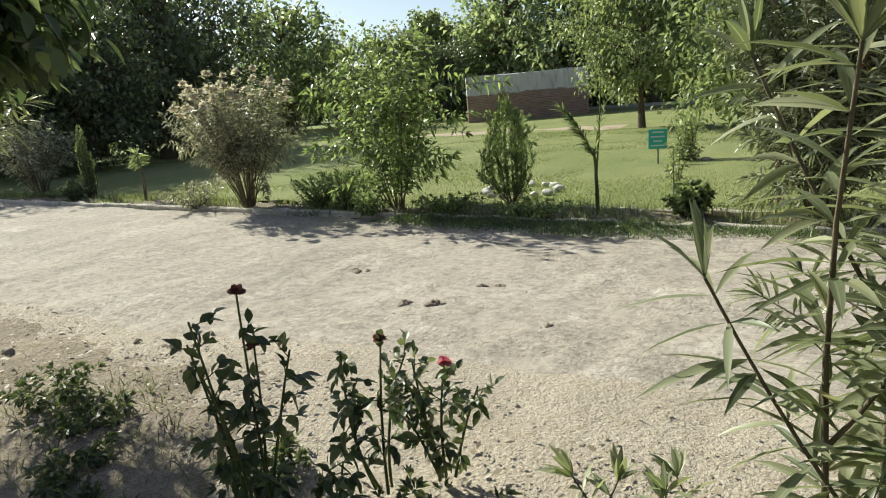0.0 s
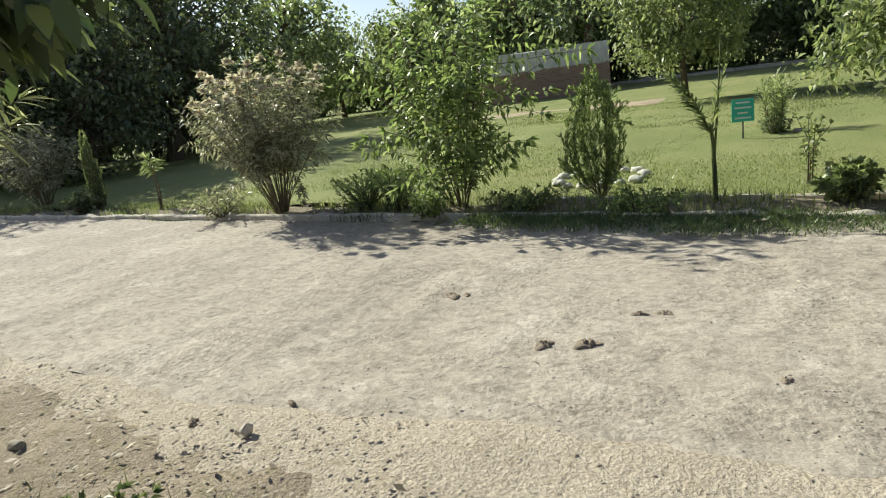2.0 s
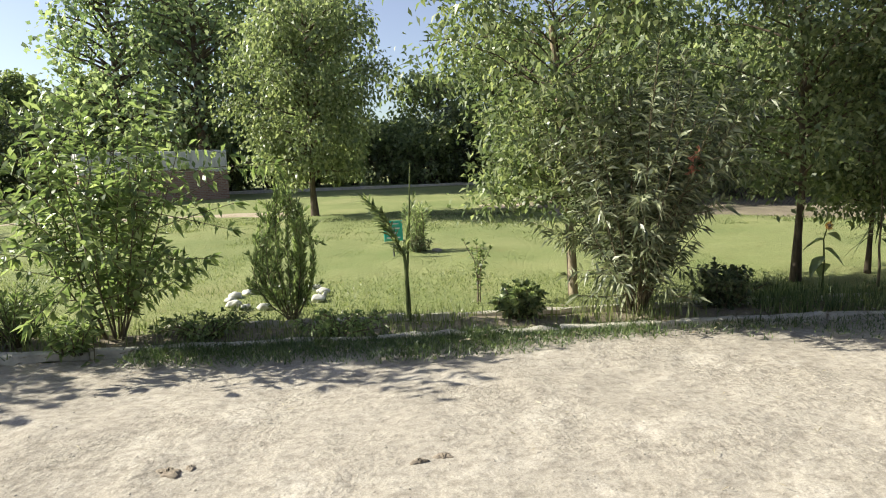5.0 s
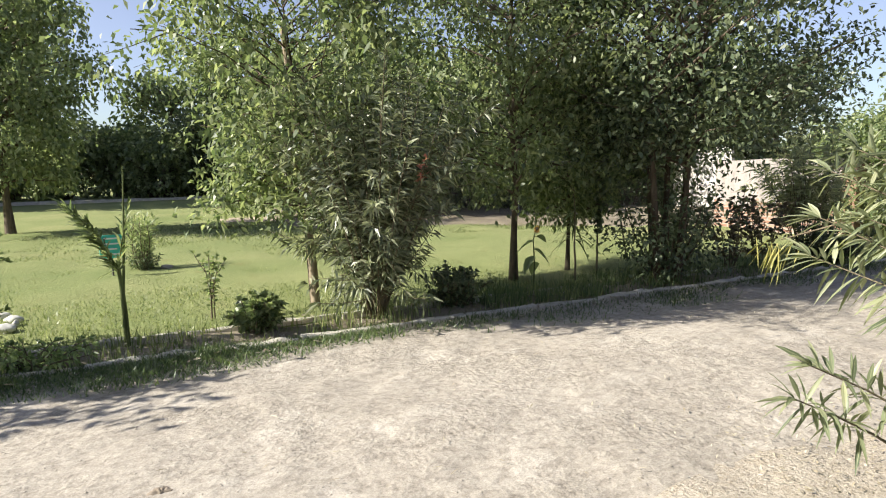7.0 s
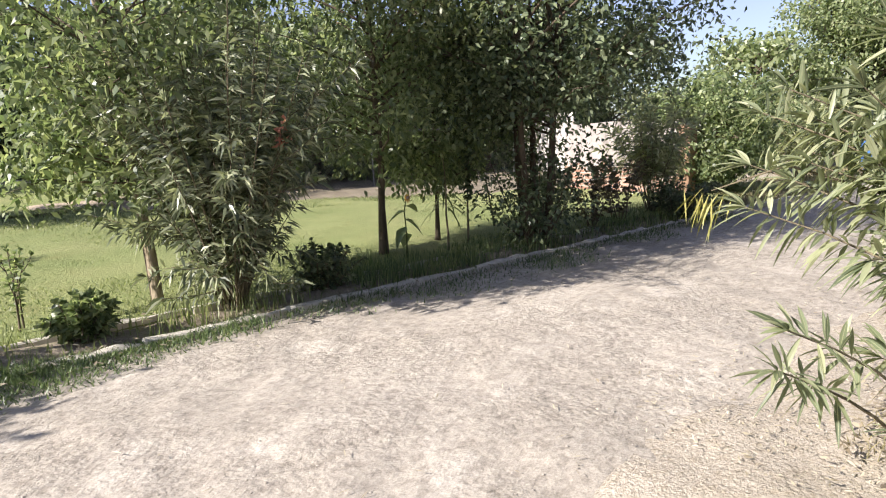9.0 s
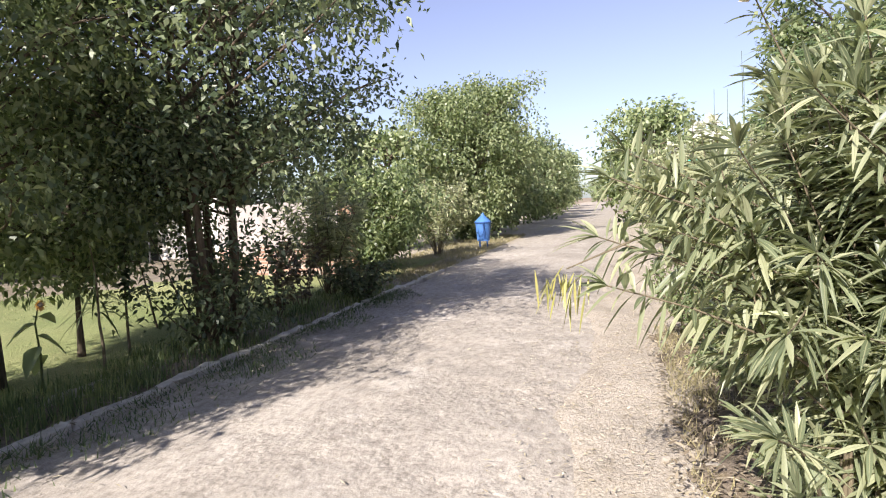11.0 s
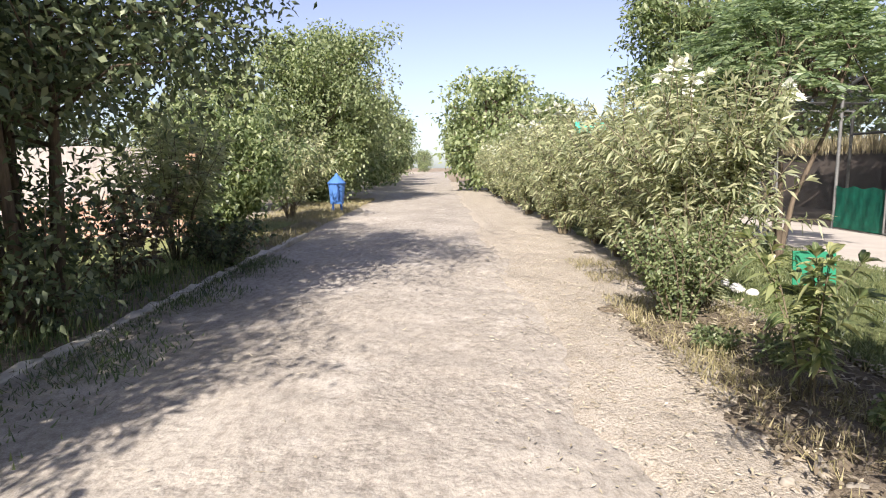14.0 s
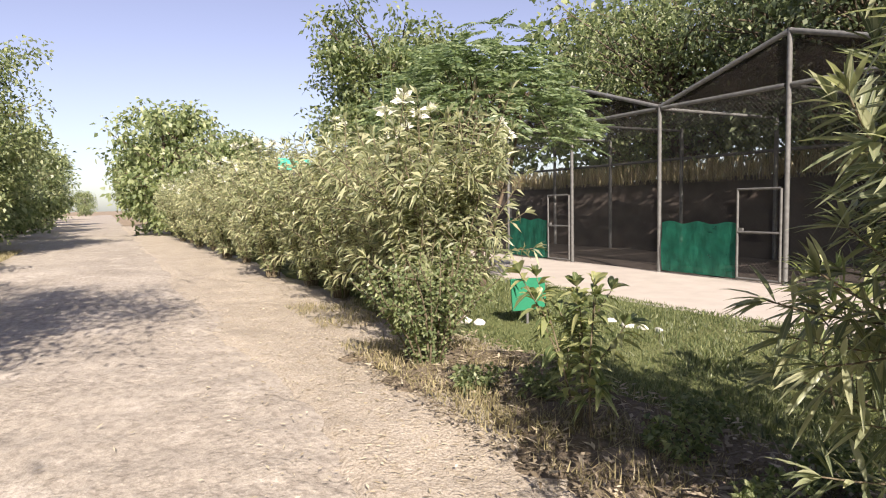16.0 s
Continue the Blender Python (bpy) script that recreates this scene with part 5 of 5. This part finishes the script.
# ---- cages ----
def aviary():
    """The row of wire cages: posts, zigzag roof pipes, mesh bays, doors, shade net."""
    y0 = -3.65
    step = 2.4
    ob = tagged(thing("aviary", 6.43, y0, 0), "row of wire mesh cages with pipe frame and green net", "aviary")
    n = 6
    for i in range(-2, n):
        peak = i % 2 == 0
        pipe("post", [(i * step, 0, -0.1), (i * step, 0, 3.78 if peak else 3.02)], 0.038, ob, GALV, "grey painted steel post")
        pipe("post", [(i * step, -3.4, -0.1), (i * step, -3.4, 3.02)], 0.045, ob)
        pipe("cross_rail", [(i * step, -0.06, 2.96), (i * step, -3.35, 2.96)], 0.03, ob)
    for i in range(-2, n - 1):
        x0, x1 = i * step, (i + 1) * step
        up = i % 2 == 0
        pipe("top_rail", [(x0 + 0.055, 0, 2.97), (x1 - 0.055, 0, 2.97)], 0.038, ob)
        pipe("back_rail", [(x0 + 0.05, -3.4, 2.3), (x1 - 0.05, -3.4, 2.3)], 0.035, ob)
        pipe("roof_pipe", [(x0 + 0.02, 0, 3.74 if up else 3.0), (x1 - 0.02, 0, 3.0 if up else 3.74)], 0.04, ob)
        chain_link("wire_mesh", x0 + 0.06, x1 - 0.06, 0.03, 2.92, 0.07, 0.0014, ob)
        roof = chain_link("roof_mesh", x0 + 0.06, x1 - 0.06, 0.0, 3.3, 0.09, 0.0014, ob)
        roof.matrix_basis = pose(0, 0, 2.99, 90, 0, 0)
        peak, low = (x0 + 0.06, x1 - 0.2) if up else (x1 - 0.06, x0 + 0.2)
        bm = bmesh.new()
        rows = []
        for a in range(9):
            f = a / 8
            x, top = peak + (low - peak) * f, 3.68 - 0.62 * f
            rows.append([bm.verts.new((x, -0.02 + 0.015 * math.sin(a * 1.9 + i), 3.02 + (top - 3.02) * g / 3)) for g in range(4)] + [bm.verts.new((x, -1.6, top - 0.05)), bm.verts.new((x, -3.3, top - 0.1))])
        for a in range(8):
            for g in range(5):
                bm.faces.new((rows[a][g], rows[a + 1][g], rows[a + 1][g + 1], rows[a][g + 1]))
        part("roof_net", bm, DARKNET, ob, "dark shade net over the cage roof", True)
        d0, d1 = x0 + 0.06, x0 + 0.78
        if i % 2:
            continue
        frame_ = part_of("door", Tubes_rect(d0, d1, 0.06, 1.47, 0.02), ob, "low wire door in a pipe frame")
        part_of("latch", box_mesh(d1 - 0.1, d1 - 0.02, 0.02, 0.05, 0.78, 0.86), frame_)
        bm = bmesh.new()
        cols, rows = 18, 6
        vs = [[bm.verts.new((d1 + 0.03 + (x1 - 0.08 - d1 - 0.03) * a / cols, 0.03 + 0.018 * math.sin(a * 1.7 + b + i) * (1 - 0.4 * b / rows), 0.05 + (0.88 + 0.025 * math.sin(a * 0.9 + i * 2)) * b / rows)) for b in range(rows + 1)] for a in range(cols + 1)]
        for a in range(cols):
            for b in range(rows):
                bm.faces.new((vs[a][b], vs[a + 1][b], vs[a + 1][b + 1], vs[a][b + 1]))
        if i >= 0:
            part("shade_net", bm, NET, ob, "green shade net tied along the bottom", True)
        else:
            bm.free()
    return ob


def Tubes_rect(x0, x1, z0, z1, r):
    t = Tubes(6)
    y = 0.04
    for a, b in (((x0, y, z0), (x0, y, z1)), ((x1, y, z0), (x1, y, z1)), ((x0, y, z1), (x1, y, z1)), ((x0, y, z0), (x1, y, z0)), ((x0, y, (z0 + z1) * 0.52), (x1, y, (z0 + z1) * 0.52))):
        t.add([a, b], [r, r])
    return t.mesh("door", GALV)


def box_mesh(*a):
    bm = box(bmesh.new(), *a, 0.005)
    me = bpy.data.meshes.new("latch")
    bm.to_mesh(me)
    bm.free()
    me.materials.append(GALV)
    return me


aviary()
berm = sheet("earth_bank", np.arange(-6, 40, 0.4), np.linspace(0, 1, 14), flat(-16.0), flat(-7.3), lambda x, y: 1.85 * np.clip((-7.3 - y) / 0.45, 0, 1) + 0.12 * (grid_noise(x, y, 0.7, 81) - 0.5), DARKBERM, "earth bank behind the cages, shade put into its dark colour", "earth bank")
sheet("cage_floor", np.arange(-6, 40, 0.6), np.linspace(0, 1, 10), flat(-7.5), flat(-3.9), lambda x, y: 0.02 + 0.03 * (grid_noise(x, y, 0.5, 82) - 0.5), DARKBERM, "earth floor inside the cages, shade put into its dark colour", "floor")
reed_rng = np.random.default_rng(83)
nr = 5000
reeds = new("dry_reeds", kites("dry_reeds", np.stack([6 + 22 * reed_rng.random(nr), -7.75 - 0.6 * reed_rng.random(nr), np.full(nr, 1.72)], 1), reed_rng.normal(size=(nr, 3)) * (0.12, 0.12, 0) + (0, 0, 1), 0.35 + 0.45 * reed_rng.random(nr), 0.03, reed_rng, REED, 0.1, 0.0))
tagged(reeds, "bank of dry straw-coloured reeds behind the cages", "reeds", "", "stuff")
tree("tree", "dense spreading tree over the cages", 8.4, -9.3, 6.6, 3.6, 2.9, 110, 40, (0.13, 0.075), 0.1, DENSE, 501, stems=6, droop=0.2, spread=0.3)
tree("tree", "dense spreading tree over the cages", 13.0, -9.6, 7.0, 3.6, 2.7, 100, 38, (0.14, 0.08), 0.12, TREE, 502, stems=4, droop=0.2, spread=0.3)
tree("tree", "dark leafy tree beside the cages", 3.2, -7.2, 6.0, 2.8, 2.2, 80, 40, (0.13, 0.075), 0.1, DENSE, 503, stems=3, droop=0.3)
tree("tree", "tall olive-green tree behind the hedge", 17.5, -2.2, 7.2, 2.2, 1.8, 84, 50, (0.16, 0.09), 0.12, TREE, 504, droop=0.2)
for bx, by, sc in ((18, -12, 1.0), (11, -14, 1.0), (4, -13, 0.95), (25, -9, 0.9), (-3, -11, 1.0), (-10, -4, 0.9)):
    copy_thing(far_kinds[1], pose(bx, by, 0.0, 0, 0, bx * 37) @ Matrix.Diagonal((sc, sc, sc, 1)))


def feather_tree(x, y, h, r, seed):
    """A flat-topped tree with double rows of tiny leaflets on arching fronds."""
    rng = np.random.default_rng(seed)
    ob = tagged(thing("feathery_tree", x, y, 0), "flat-topped tree with feathery green fronds near the cages", "tree")
    t = Tubes(7)
    P, D, L = [], [], []
    for s in range(3):
        a = s * 2.1 + 0.4
        line = np.array([(0, 0, -0.05), (0.15 * math.cos(a), 0.15 * math.sin(a), 0.9), (0.5 * math.cos(a), 0.5 * math.sin(a), 1.8), (0.8 * math.cos(a), 0.8 * math.sin(a), h * 0.8)])
        t.add(line, [0.045, 0.036, 0.028, 0.018])
    for i in range(150):
        a = i * 2.399
        f = math.sqrt((i + 0.5) / 150)
        c = np.array([math.cos(a) * r * f, math.sin(a) * r * f, h * (1 - 0.34 * f * f) + rng.normal() * 0.12 - 0.3 * rng.random()])
        for g in range(6):
            az = a + rng.normal() * 1.1
            d = np.array([math.cos(az), math.sin(az), 0.05 + 0.25 * rng.normal()])
            ln = 0.42 * (0.7 + 0.5 * rng.random())
            k = np.linspace(0.08, 1, 13)[:, None]
            mid = c + rng.normal(size=3) * 0.1 + d * ln * k + np.array([0, 0, -0.2 * ln]) * k * k
            side = unit(np.cross(d, (0, 0, 1.0)))
            for sg in (1, -1):
                P.append(mid)
                D.append(np.tile(side * sg + d * 0.55 + np.array([0, 0, -0.15]), (13, 1)))
                L.append(0.11 * np.sin(0.25 + 2.6 * k[:, 0]) + 0.02)
        if i % 4 == 0:
            t.add([(0.5 * math.cos(a), 0.5 * math.sin(a), h * 0.62), (c[0] * 0.6, c[1] * 0.6, h * 0.8), c], [0.018, 0.012, 0.004])
    P, D, L = np.concatenate(P), np.concatenate(D), np.concatenate(L)
    part_of("trunk", t.mesh("trunk", BARK), ob)
    part_of("crown", kites("crown", P, D, L, L * 0.28, rng, FEATHER, 0.15, 0.1), ob)
    return ob


feather_tree(8.95, 0.1, 3.8, 1.6, 511)


# ---- bin and signs ----
def litter_bin(x, y, turn):
    ob = tagged(thing("litter_bin", x, y, 0.0, turn), "blue painted metal litter bin on legs with a peaked lid", "litter bin")
    bm = bmesh.new()
    bmesh.ops.create_cone(bm, cap_ends=True, segments=20, radius1=0.19, radius2=0.24, depth=0.5, matrix=Matrix.Translation((0, 0, 0.45)))
    part("body", bm, BLUE, ob)
    bm = bmesh.new()
    bmesh.ops.create_cone(bm, cap_ends=True, segments=20, radius1=0.26, radius2=0.06, depth=0.18, matrix=Matrix.Translation((0, 0, 0.82)))
    bmesh.ops.create_cone(bm, cap_ends=True, segments=12, radius1=0.06, radius2=0.02, depth=0.07, matrix=Matrix.Translation((0, 0, 0.945)))
    part("lid", bm, BLUE, ob, "peaked blue lid")
    bm = bmesh.new()
    bmesh.ops.create_cone(bm, cap_ends=True, segments=20, radius1=0.265, radius2=0.265, depth=0.035, matrix=Matrix.Translation((0, 0, 0.715)))
    part("rim", bm, BLUEDARK, ob, "dark blue rim")
    for s in (-1, 1):
        for u in (-1, 1):
            t = Tubes(6)
            t.add([(s * 0.16, u * 0.12, -0.02), (s * 0.15, u * 0.11, 0.24)], [0.022, 0.022])
            part_of("leg", t.mesh("leg", BLUEDARK), ob)
        t = Tubes(6)
        t.add([(s * 0.25, 0, 0.3), (s * 0.3, 0, 0.5), (s * 0.25, 0, 0.68)], [0.016, 0.016, 0.016])
        part_of("handle", t.mesh("handle", BLUEDARK), ob)
    ob.matrix_basis = ob.matrix_basis @ Matrix.Diagonal((1.1, 1.1, 1.22, 1))


litter_bin(19.4, 8.25, 15)


def board_sign(x, y, z, w, h, turn, tilt, mat, rows, label, foot):
    """A tilted board on a stake; unreadable lines as bars."""
    ob = tagged(thing("sign", x, y, 0, turn), label, "sign")
    m = pose(0, 0, z, tilt, 0, 0)
    bm = box(bmesh.new(), -w / 2, w / 2, -0.012, 0.012, -h / 2, h / 2, 0.004)
    bm.transform(m)
    board = part("board", bm, mat, ob)
    t = Tubes(6)
    t.add([(0, 0.03, -0.15), (0, 0.03, z)], [0.016, 0.016])
    part_of("stake", t.mesh("stake", GALV), ob)
    for i in range(rows):
        ww = w * (0.62 + 0.16 * math.sin(i * 2.3))
        zz = h / 2 - h * (i + 0.7) / (rows + 0.4)
        bm = box(bmesh.new(), -ww / 2, ww / 2, -0.018, -0.0145, zz - h * 0.035, zz + h * 0.035)
        bm.transform(m)
        part("lettering", bm, WHITEPAINT, board, "line of white lettering")


board_sign(-2.15, 12.6, 0.52, 0.33, 0.36, 8, -12, TEALPAINT, 4, "small teal board with white lettering on a stake in the lawn", 0)
board_sign(6.15, 1.28, 0.36, 0.4, 0.34, -100, -8, GREENPAINT, 0, "small plain green board on a stake in the lawn", 0)
net_sheet = tagged(thing("teal_board", 12.2, 2.1, 0, -70), "faded teal board showing above the hedge", "board")
part("board", box(bmesh.new(), -0.35, 0.35, -0.015, 0.015, 2.02, 2.22, 0.004), TEALPAINT, net_sheet)
pipe("post", [(0, 0.03, -0.1), (0, 0.03, 2.2)], 0.025, net_sheet)


# ---- small things on the ground ----
def clod(x, y, size, seed):
    """A low crumbled patch of dug-up soil with an uneven outline."""
    rng = np.random.default_rng(seed)
    n, m = 9, 20
    V, F = [(0, 0, size * 0.3)], []
    for i in range(1, n + 1):
        for j in range(m):
            a = j * 6.283 / m
            out = 1 + 0.35 * math.sin(2 * a + seed) + 0.22 * math.sin(5 * a + 2 * seed)
            r = size * out * i / n
            z = size * 0.42 * (1 - (i / n) ** 2) * (0.25 + 1.5 * rng.random() ** 2) - (0.012 if i == n else 0)
            V.append((r * math.cos(a) * 1.35 + rng.normal() * size * 0.03, r * math.sin(a) + rng.normal() * size * 0.03, z))
    for i in range(n - 1):
        for j in range(m):
            F.append((1 + i * m + j, 1 + (i + 1) * m + j, 1 + (i + 1) * m + (j + 1) % m, 1 + i * m + (j + 1) % m))
    ob = new("soil_clod", mesh_of("soil_clod", V, F, CLOD))
    ob.matrix_basis = pose(x, y, float(road_z(np.array([x]), np.array([y]))[0]) + 0.002)
    return tagged(ob, "crumbled patch of dug-up soil on the dirt road", "clod", "clods on the road")


for i, (cx, cy, s) in enumerate(((-3.33, 5.27, 0.055), (-3.22, 5.32, 0.03), (-2.3, 4.69, 0.055), (-2.04, 4.76, 0.06), (-1.85, 5.25, 0.035), (-1.7, 5.3, 0.04), (-3.42, 3.58, 0.02), (-3.8, 3.18, 0.028), (-0.95, 4.6, 0.03))):
    clod(cx, cy, s, 600 + i)
rock("stone", "pale rounded stone beside the road", -3.38, 3.22, 0.0, 0.042, PALESTONE, 620, squash=0.8)
for i, (cx, cy, s) in enumerate(((2.69, 3.3, 0.07), (2.5, 3.25, 0.055), (2.9, 3.1, 0.05), (2.6, 3.5, 0.035), (-2.95, 2.1, 0.07), (-2.6, 2.05, 0.05), (-4.6, 2.6, 0.07))):
    rock("stone", "dusty grey stone at the bed margin", cx, cy, 0.0, s, STONE, 630 + i, group="stones by the road")
for i in range(9):
    rock("stone", "pale rubble stone at the foot of the far fence", 2.2 + 0.45 * i, 24.6 + 0.3 * math.sin(i * 3), 0.0, 0.16 + 0.05 * (i % 3), STONE, 650 + i, group="rubble by the sandy path")


def pebbles(name, label, n, area, small, large, lift, mat, seed, keep=None):
    """Loose low lumps strewn over the ground."""
    rng = np.random.default_rng(seed)
    x0, x1, y0, y1 = area
    x, y = x0 + (x1 - x0) * rng.random(n), y0 + (y1 - y0) * rng.random(n)
    if keep is not None:
        ok = keep(x, y, rng.random(n))
        x, y = x[ok], y[ok]
    n = len(x)
    s = small + (large - small) * rng.random(n) ** 4
    lump = np.array([(1, 0, 0), (0.3, 0.9, 0.05), (-0.8, 0.55, 0), (-0.8, -0.6, 0.05), (0.35, -0.9, 0), (0.35, 0.2, 0.42), (-0.35, -0.1, 0.4)])
    a = rng.random(n) * 6.28
    T = np.tile(lump, (n, 1, 1)) * (0.7 + 0.6 * rng.random((n, 7, 1)))
    X = T[..., 0] * np.cos(a)[:, None] - T[..., 1] * np.sin(a)[:, None]
    Y = T[..., 0] * np.sin(a)[:, None] + T[..., 1] * np.cos(a)[:, None]
    V = np.stack([X, Y, T[..., 2]], -1) * s[:, None, None] + np.stack([x, y, road_z(x, y) + lift], -1)[:, None, :]
    F = (np.arange(n)[:, None, None] * 7 + np.array([[0, 1, 5], [1, 2, 5], [2, 6, 5], [2, 3, 6], [3, 4, 6], [4, 5, 6], [4, 0, 5]])[None]).reshape(-1, 3)
    tagged(new(name, mesh_of(name, V.reshape(-1, 3), F, mat)), label, "pebbles", "", "stuff")


pebbles("grit", "loose grit and small pebbles on the dirt road", 22000, (-9, 12, 3.0, 7.7), 0.003, 0.010, 0.002, GRIT, 71, lambda x, y, u: u < grid_noise(x, y, 1.1, 18) * 1.5 - 0.1)
pebbles("soil_crumbs", "crumbled lumps of dry soil along the bed", 8000, (-7.0, 0.6, 2.2, 3.85), 0.005, 0.019, 0.004, CRUMB, 78, lambda x, y, u: u < np.clip((3.9 - y) * 0.9, 0, 1) * (grid_noise(x, y, 0.5, 19) * 1.2 - 0.05))
litter("fallen_leaves", "dry fallen leaves along the hedge side of the road", 6500, (1.2, 14, 2.6, 4.9), (0.042, 0.011), PALELEAF, 72, lambda x, y, u: u < np.clip((4.95 - y) / 1.4, 0, 1) * np.clip((15 - x) / 8, 0, 1))
litter("fallen_leaves", "dry fallen leaves in the rose bed", 1700, (-6.5, 1.5, 0.0, 3.2), (0.055, 0.022), DRYLEAF, 73, None, 0.03)
litter("fallen_leaves", "dense litter of dry leaves under the oleander", 2200, (1.6, 6.0, 2.1, 3.5), (0.07, 0.02), DRYLEAF, 76, None, 0.07)
litter("fallen_leaves", "scattered dry twigs and leaves on the road", 420, (-9, 12, 3.2, 7.7), (0.07, 0.008), PALELEAF, 74)
litter("fallen_leaves", "brown leaves on the planting bed", 1400, (-9.5, 10, 7.4, 8.6), (0.07, 0.022), DRYLEAF, 75, None, 0.04)

grass("bed_grass", "rank dark grass behind the kerb under the trees", 6500, (1.9, 9.5, 7.9, 8.95), 0.16, 0.007, CREEPGRASS, 92, lambda x, y, u: u < grid_noise(x, y, 0.5, 22) * 1.5 - 0.1)
grass("creeping_grass", "creeping grass in shade along the kerb", 13000, (0.6, 9.5, 6.9, 7.85), 0.055, 0.006, CREEPGRASS, 91, lambda x, y, u: u < np.clip(1.2 - (7.85 - y) / (0.3 + 0.6 * grid_noise(x, x * 0 + 4, 0.8, 13)), 0, 1) * np.clip(grid_noise(x, y, 0.6, 20) * 1.8 - 0.2, 0, 1), z=0.025, lean=1.6)
edge_keep = lambda x, y, u: u < np.clip(1.3 - (y - 8.5) * 0.12, 0.12, 1)
grass("lawn_grass", "short lawn grass blades", 90000, (-13, 9, 8.45, 15.5), 0.04, 0.006, GRASS, 81, edge_keep, z=0.05, lean=1.3)
grass("bed_grass", "rank grass in the planting strip", 11000, (-20, 10, 7.82, 8.65), 0.15, 0.007, GRASS, 82, lambda x, y, u: u < grid_noise(x, y, 0.8, 9) * 1.3 - 0.1)
grass("creeping_grass", "creeping grass spilling over the kerb onto the road", 26000, (-4.6, 0.6, 7.0, 7.85), 0.06, 0.006, CREEPGRASS, 83, lambda x, y, u: u < np.clip(1.15 - (7.85 - y) / (0.55 + 0.35 * grid_noise(x, x * 0, 0.7, 12)) - np.abs(x + 2.1) * 0.16, 0, 1), z=0.025, lean=1.6)
grass("creeping_grass", "creeping grass at the foot of the kerb", 9000, (-13, 9, 7.45, 7.85), 0.06, 0.006, CREEPGRASS, 84, lambda x, y, u: u < np.clip(grid_noise(x, y, 0.9, 14) * 1.6 - 0.75, 0, 1), z=0.025, lean=1.5)
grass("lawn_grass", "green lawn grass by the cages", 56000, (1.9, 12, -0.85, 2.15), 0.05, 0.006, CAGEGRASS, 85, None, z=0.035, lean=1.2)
grass("dry_grass", "dry yellow grass at the hedge foot", 7000, (2.4, 9, 2.2, 3.2), 0.06, 0.005, DRYGRASS, 86, lambda x, y, u: u < grid_noise(x, y, 0.5, 15) * 1.5 - 0.45, lean=1.8)
grass("dry_grass", "dry straw on the verge under the trees", 15000, (10.5, 26, 7.75, 10), 0.1, 0.007, DRYGRASS, 87, None, lean=1.4)
grass("bed_grass", "dark green grass tuft in the rose bed", 16000, (-4.6, 0.2, 1.2, 3.0), 0.07, 0.004, DARKGRASS, 88, lambda x, y, u: u < 1.1 - np.hypot((x + 2.4) * 0.4, y - 2.2) * 1.1 - 0.9 * grid_noise(x, y, 0.3, 17), lean=1.7)
for i, (wx, wy, wh) in enumerate(((2.3, 2.9, 0.2), (2.9, 2.75, 0.24), (4.0, 2.75, 0.26), (4.4, 3.0, 0.2), (2.35, 2.4, 0.2), (3.1, 2.35, 0.24))):
    shrub("weed", "small scrubby weed in the leaf litter", wx, wy, wh, 0.2, 14, 0.03, (0.05, 0.022), TREE, 700 + i, up=0.3, lo=0.1, twigs=1, woody=False, group="weeds in the litter", category="plant")
grass("dry_grass", "yellowing grass on the litter bank", 9000, (1.6, 6.2, 2.2, 3.4), 0.07, 0.004, DRYGRASS, 90, lambda x, y, u: u < grid_noise(x, y, 0.35, 16) * 1.4 - 0.3, z=0.07, lean=1.6)
grass("far_grass", "rough grass at the far side of the lawn", 40000, (-14, 9, 15, 21.5), 0.045, 0.012, GRASS, 89, None, z=0.05, lean=1.3)
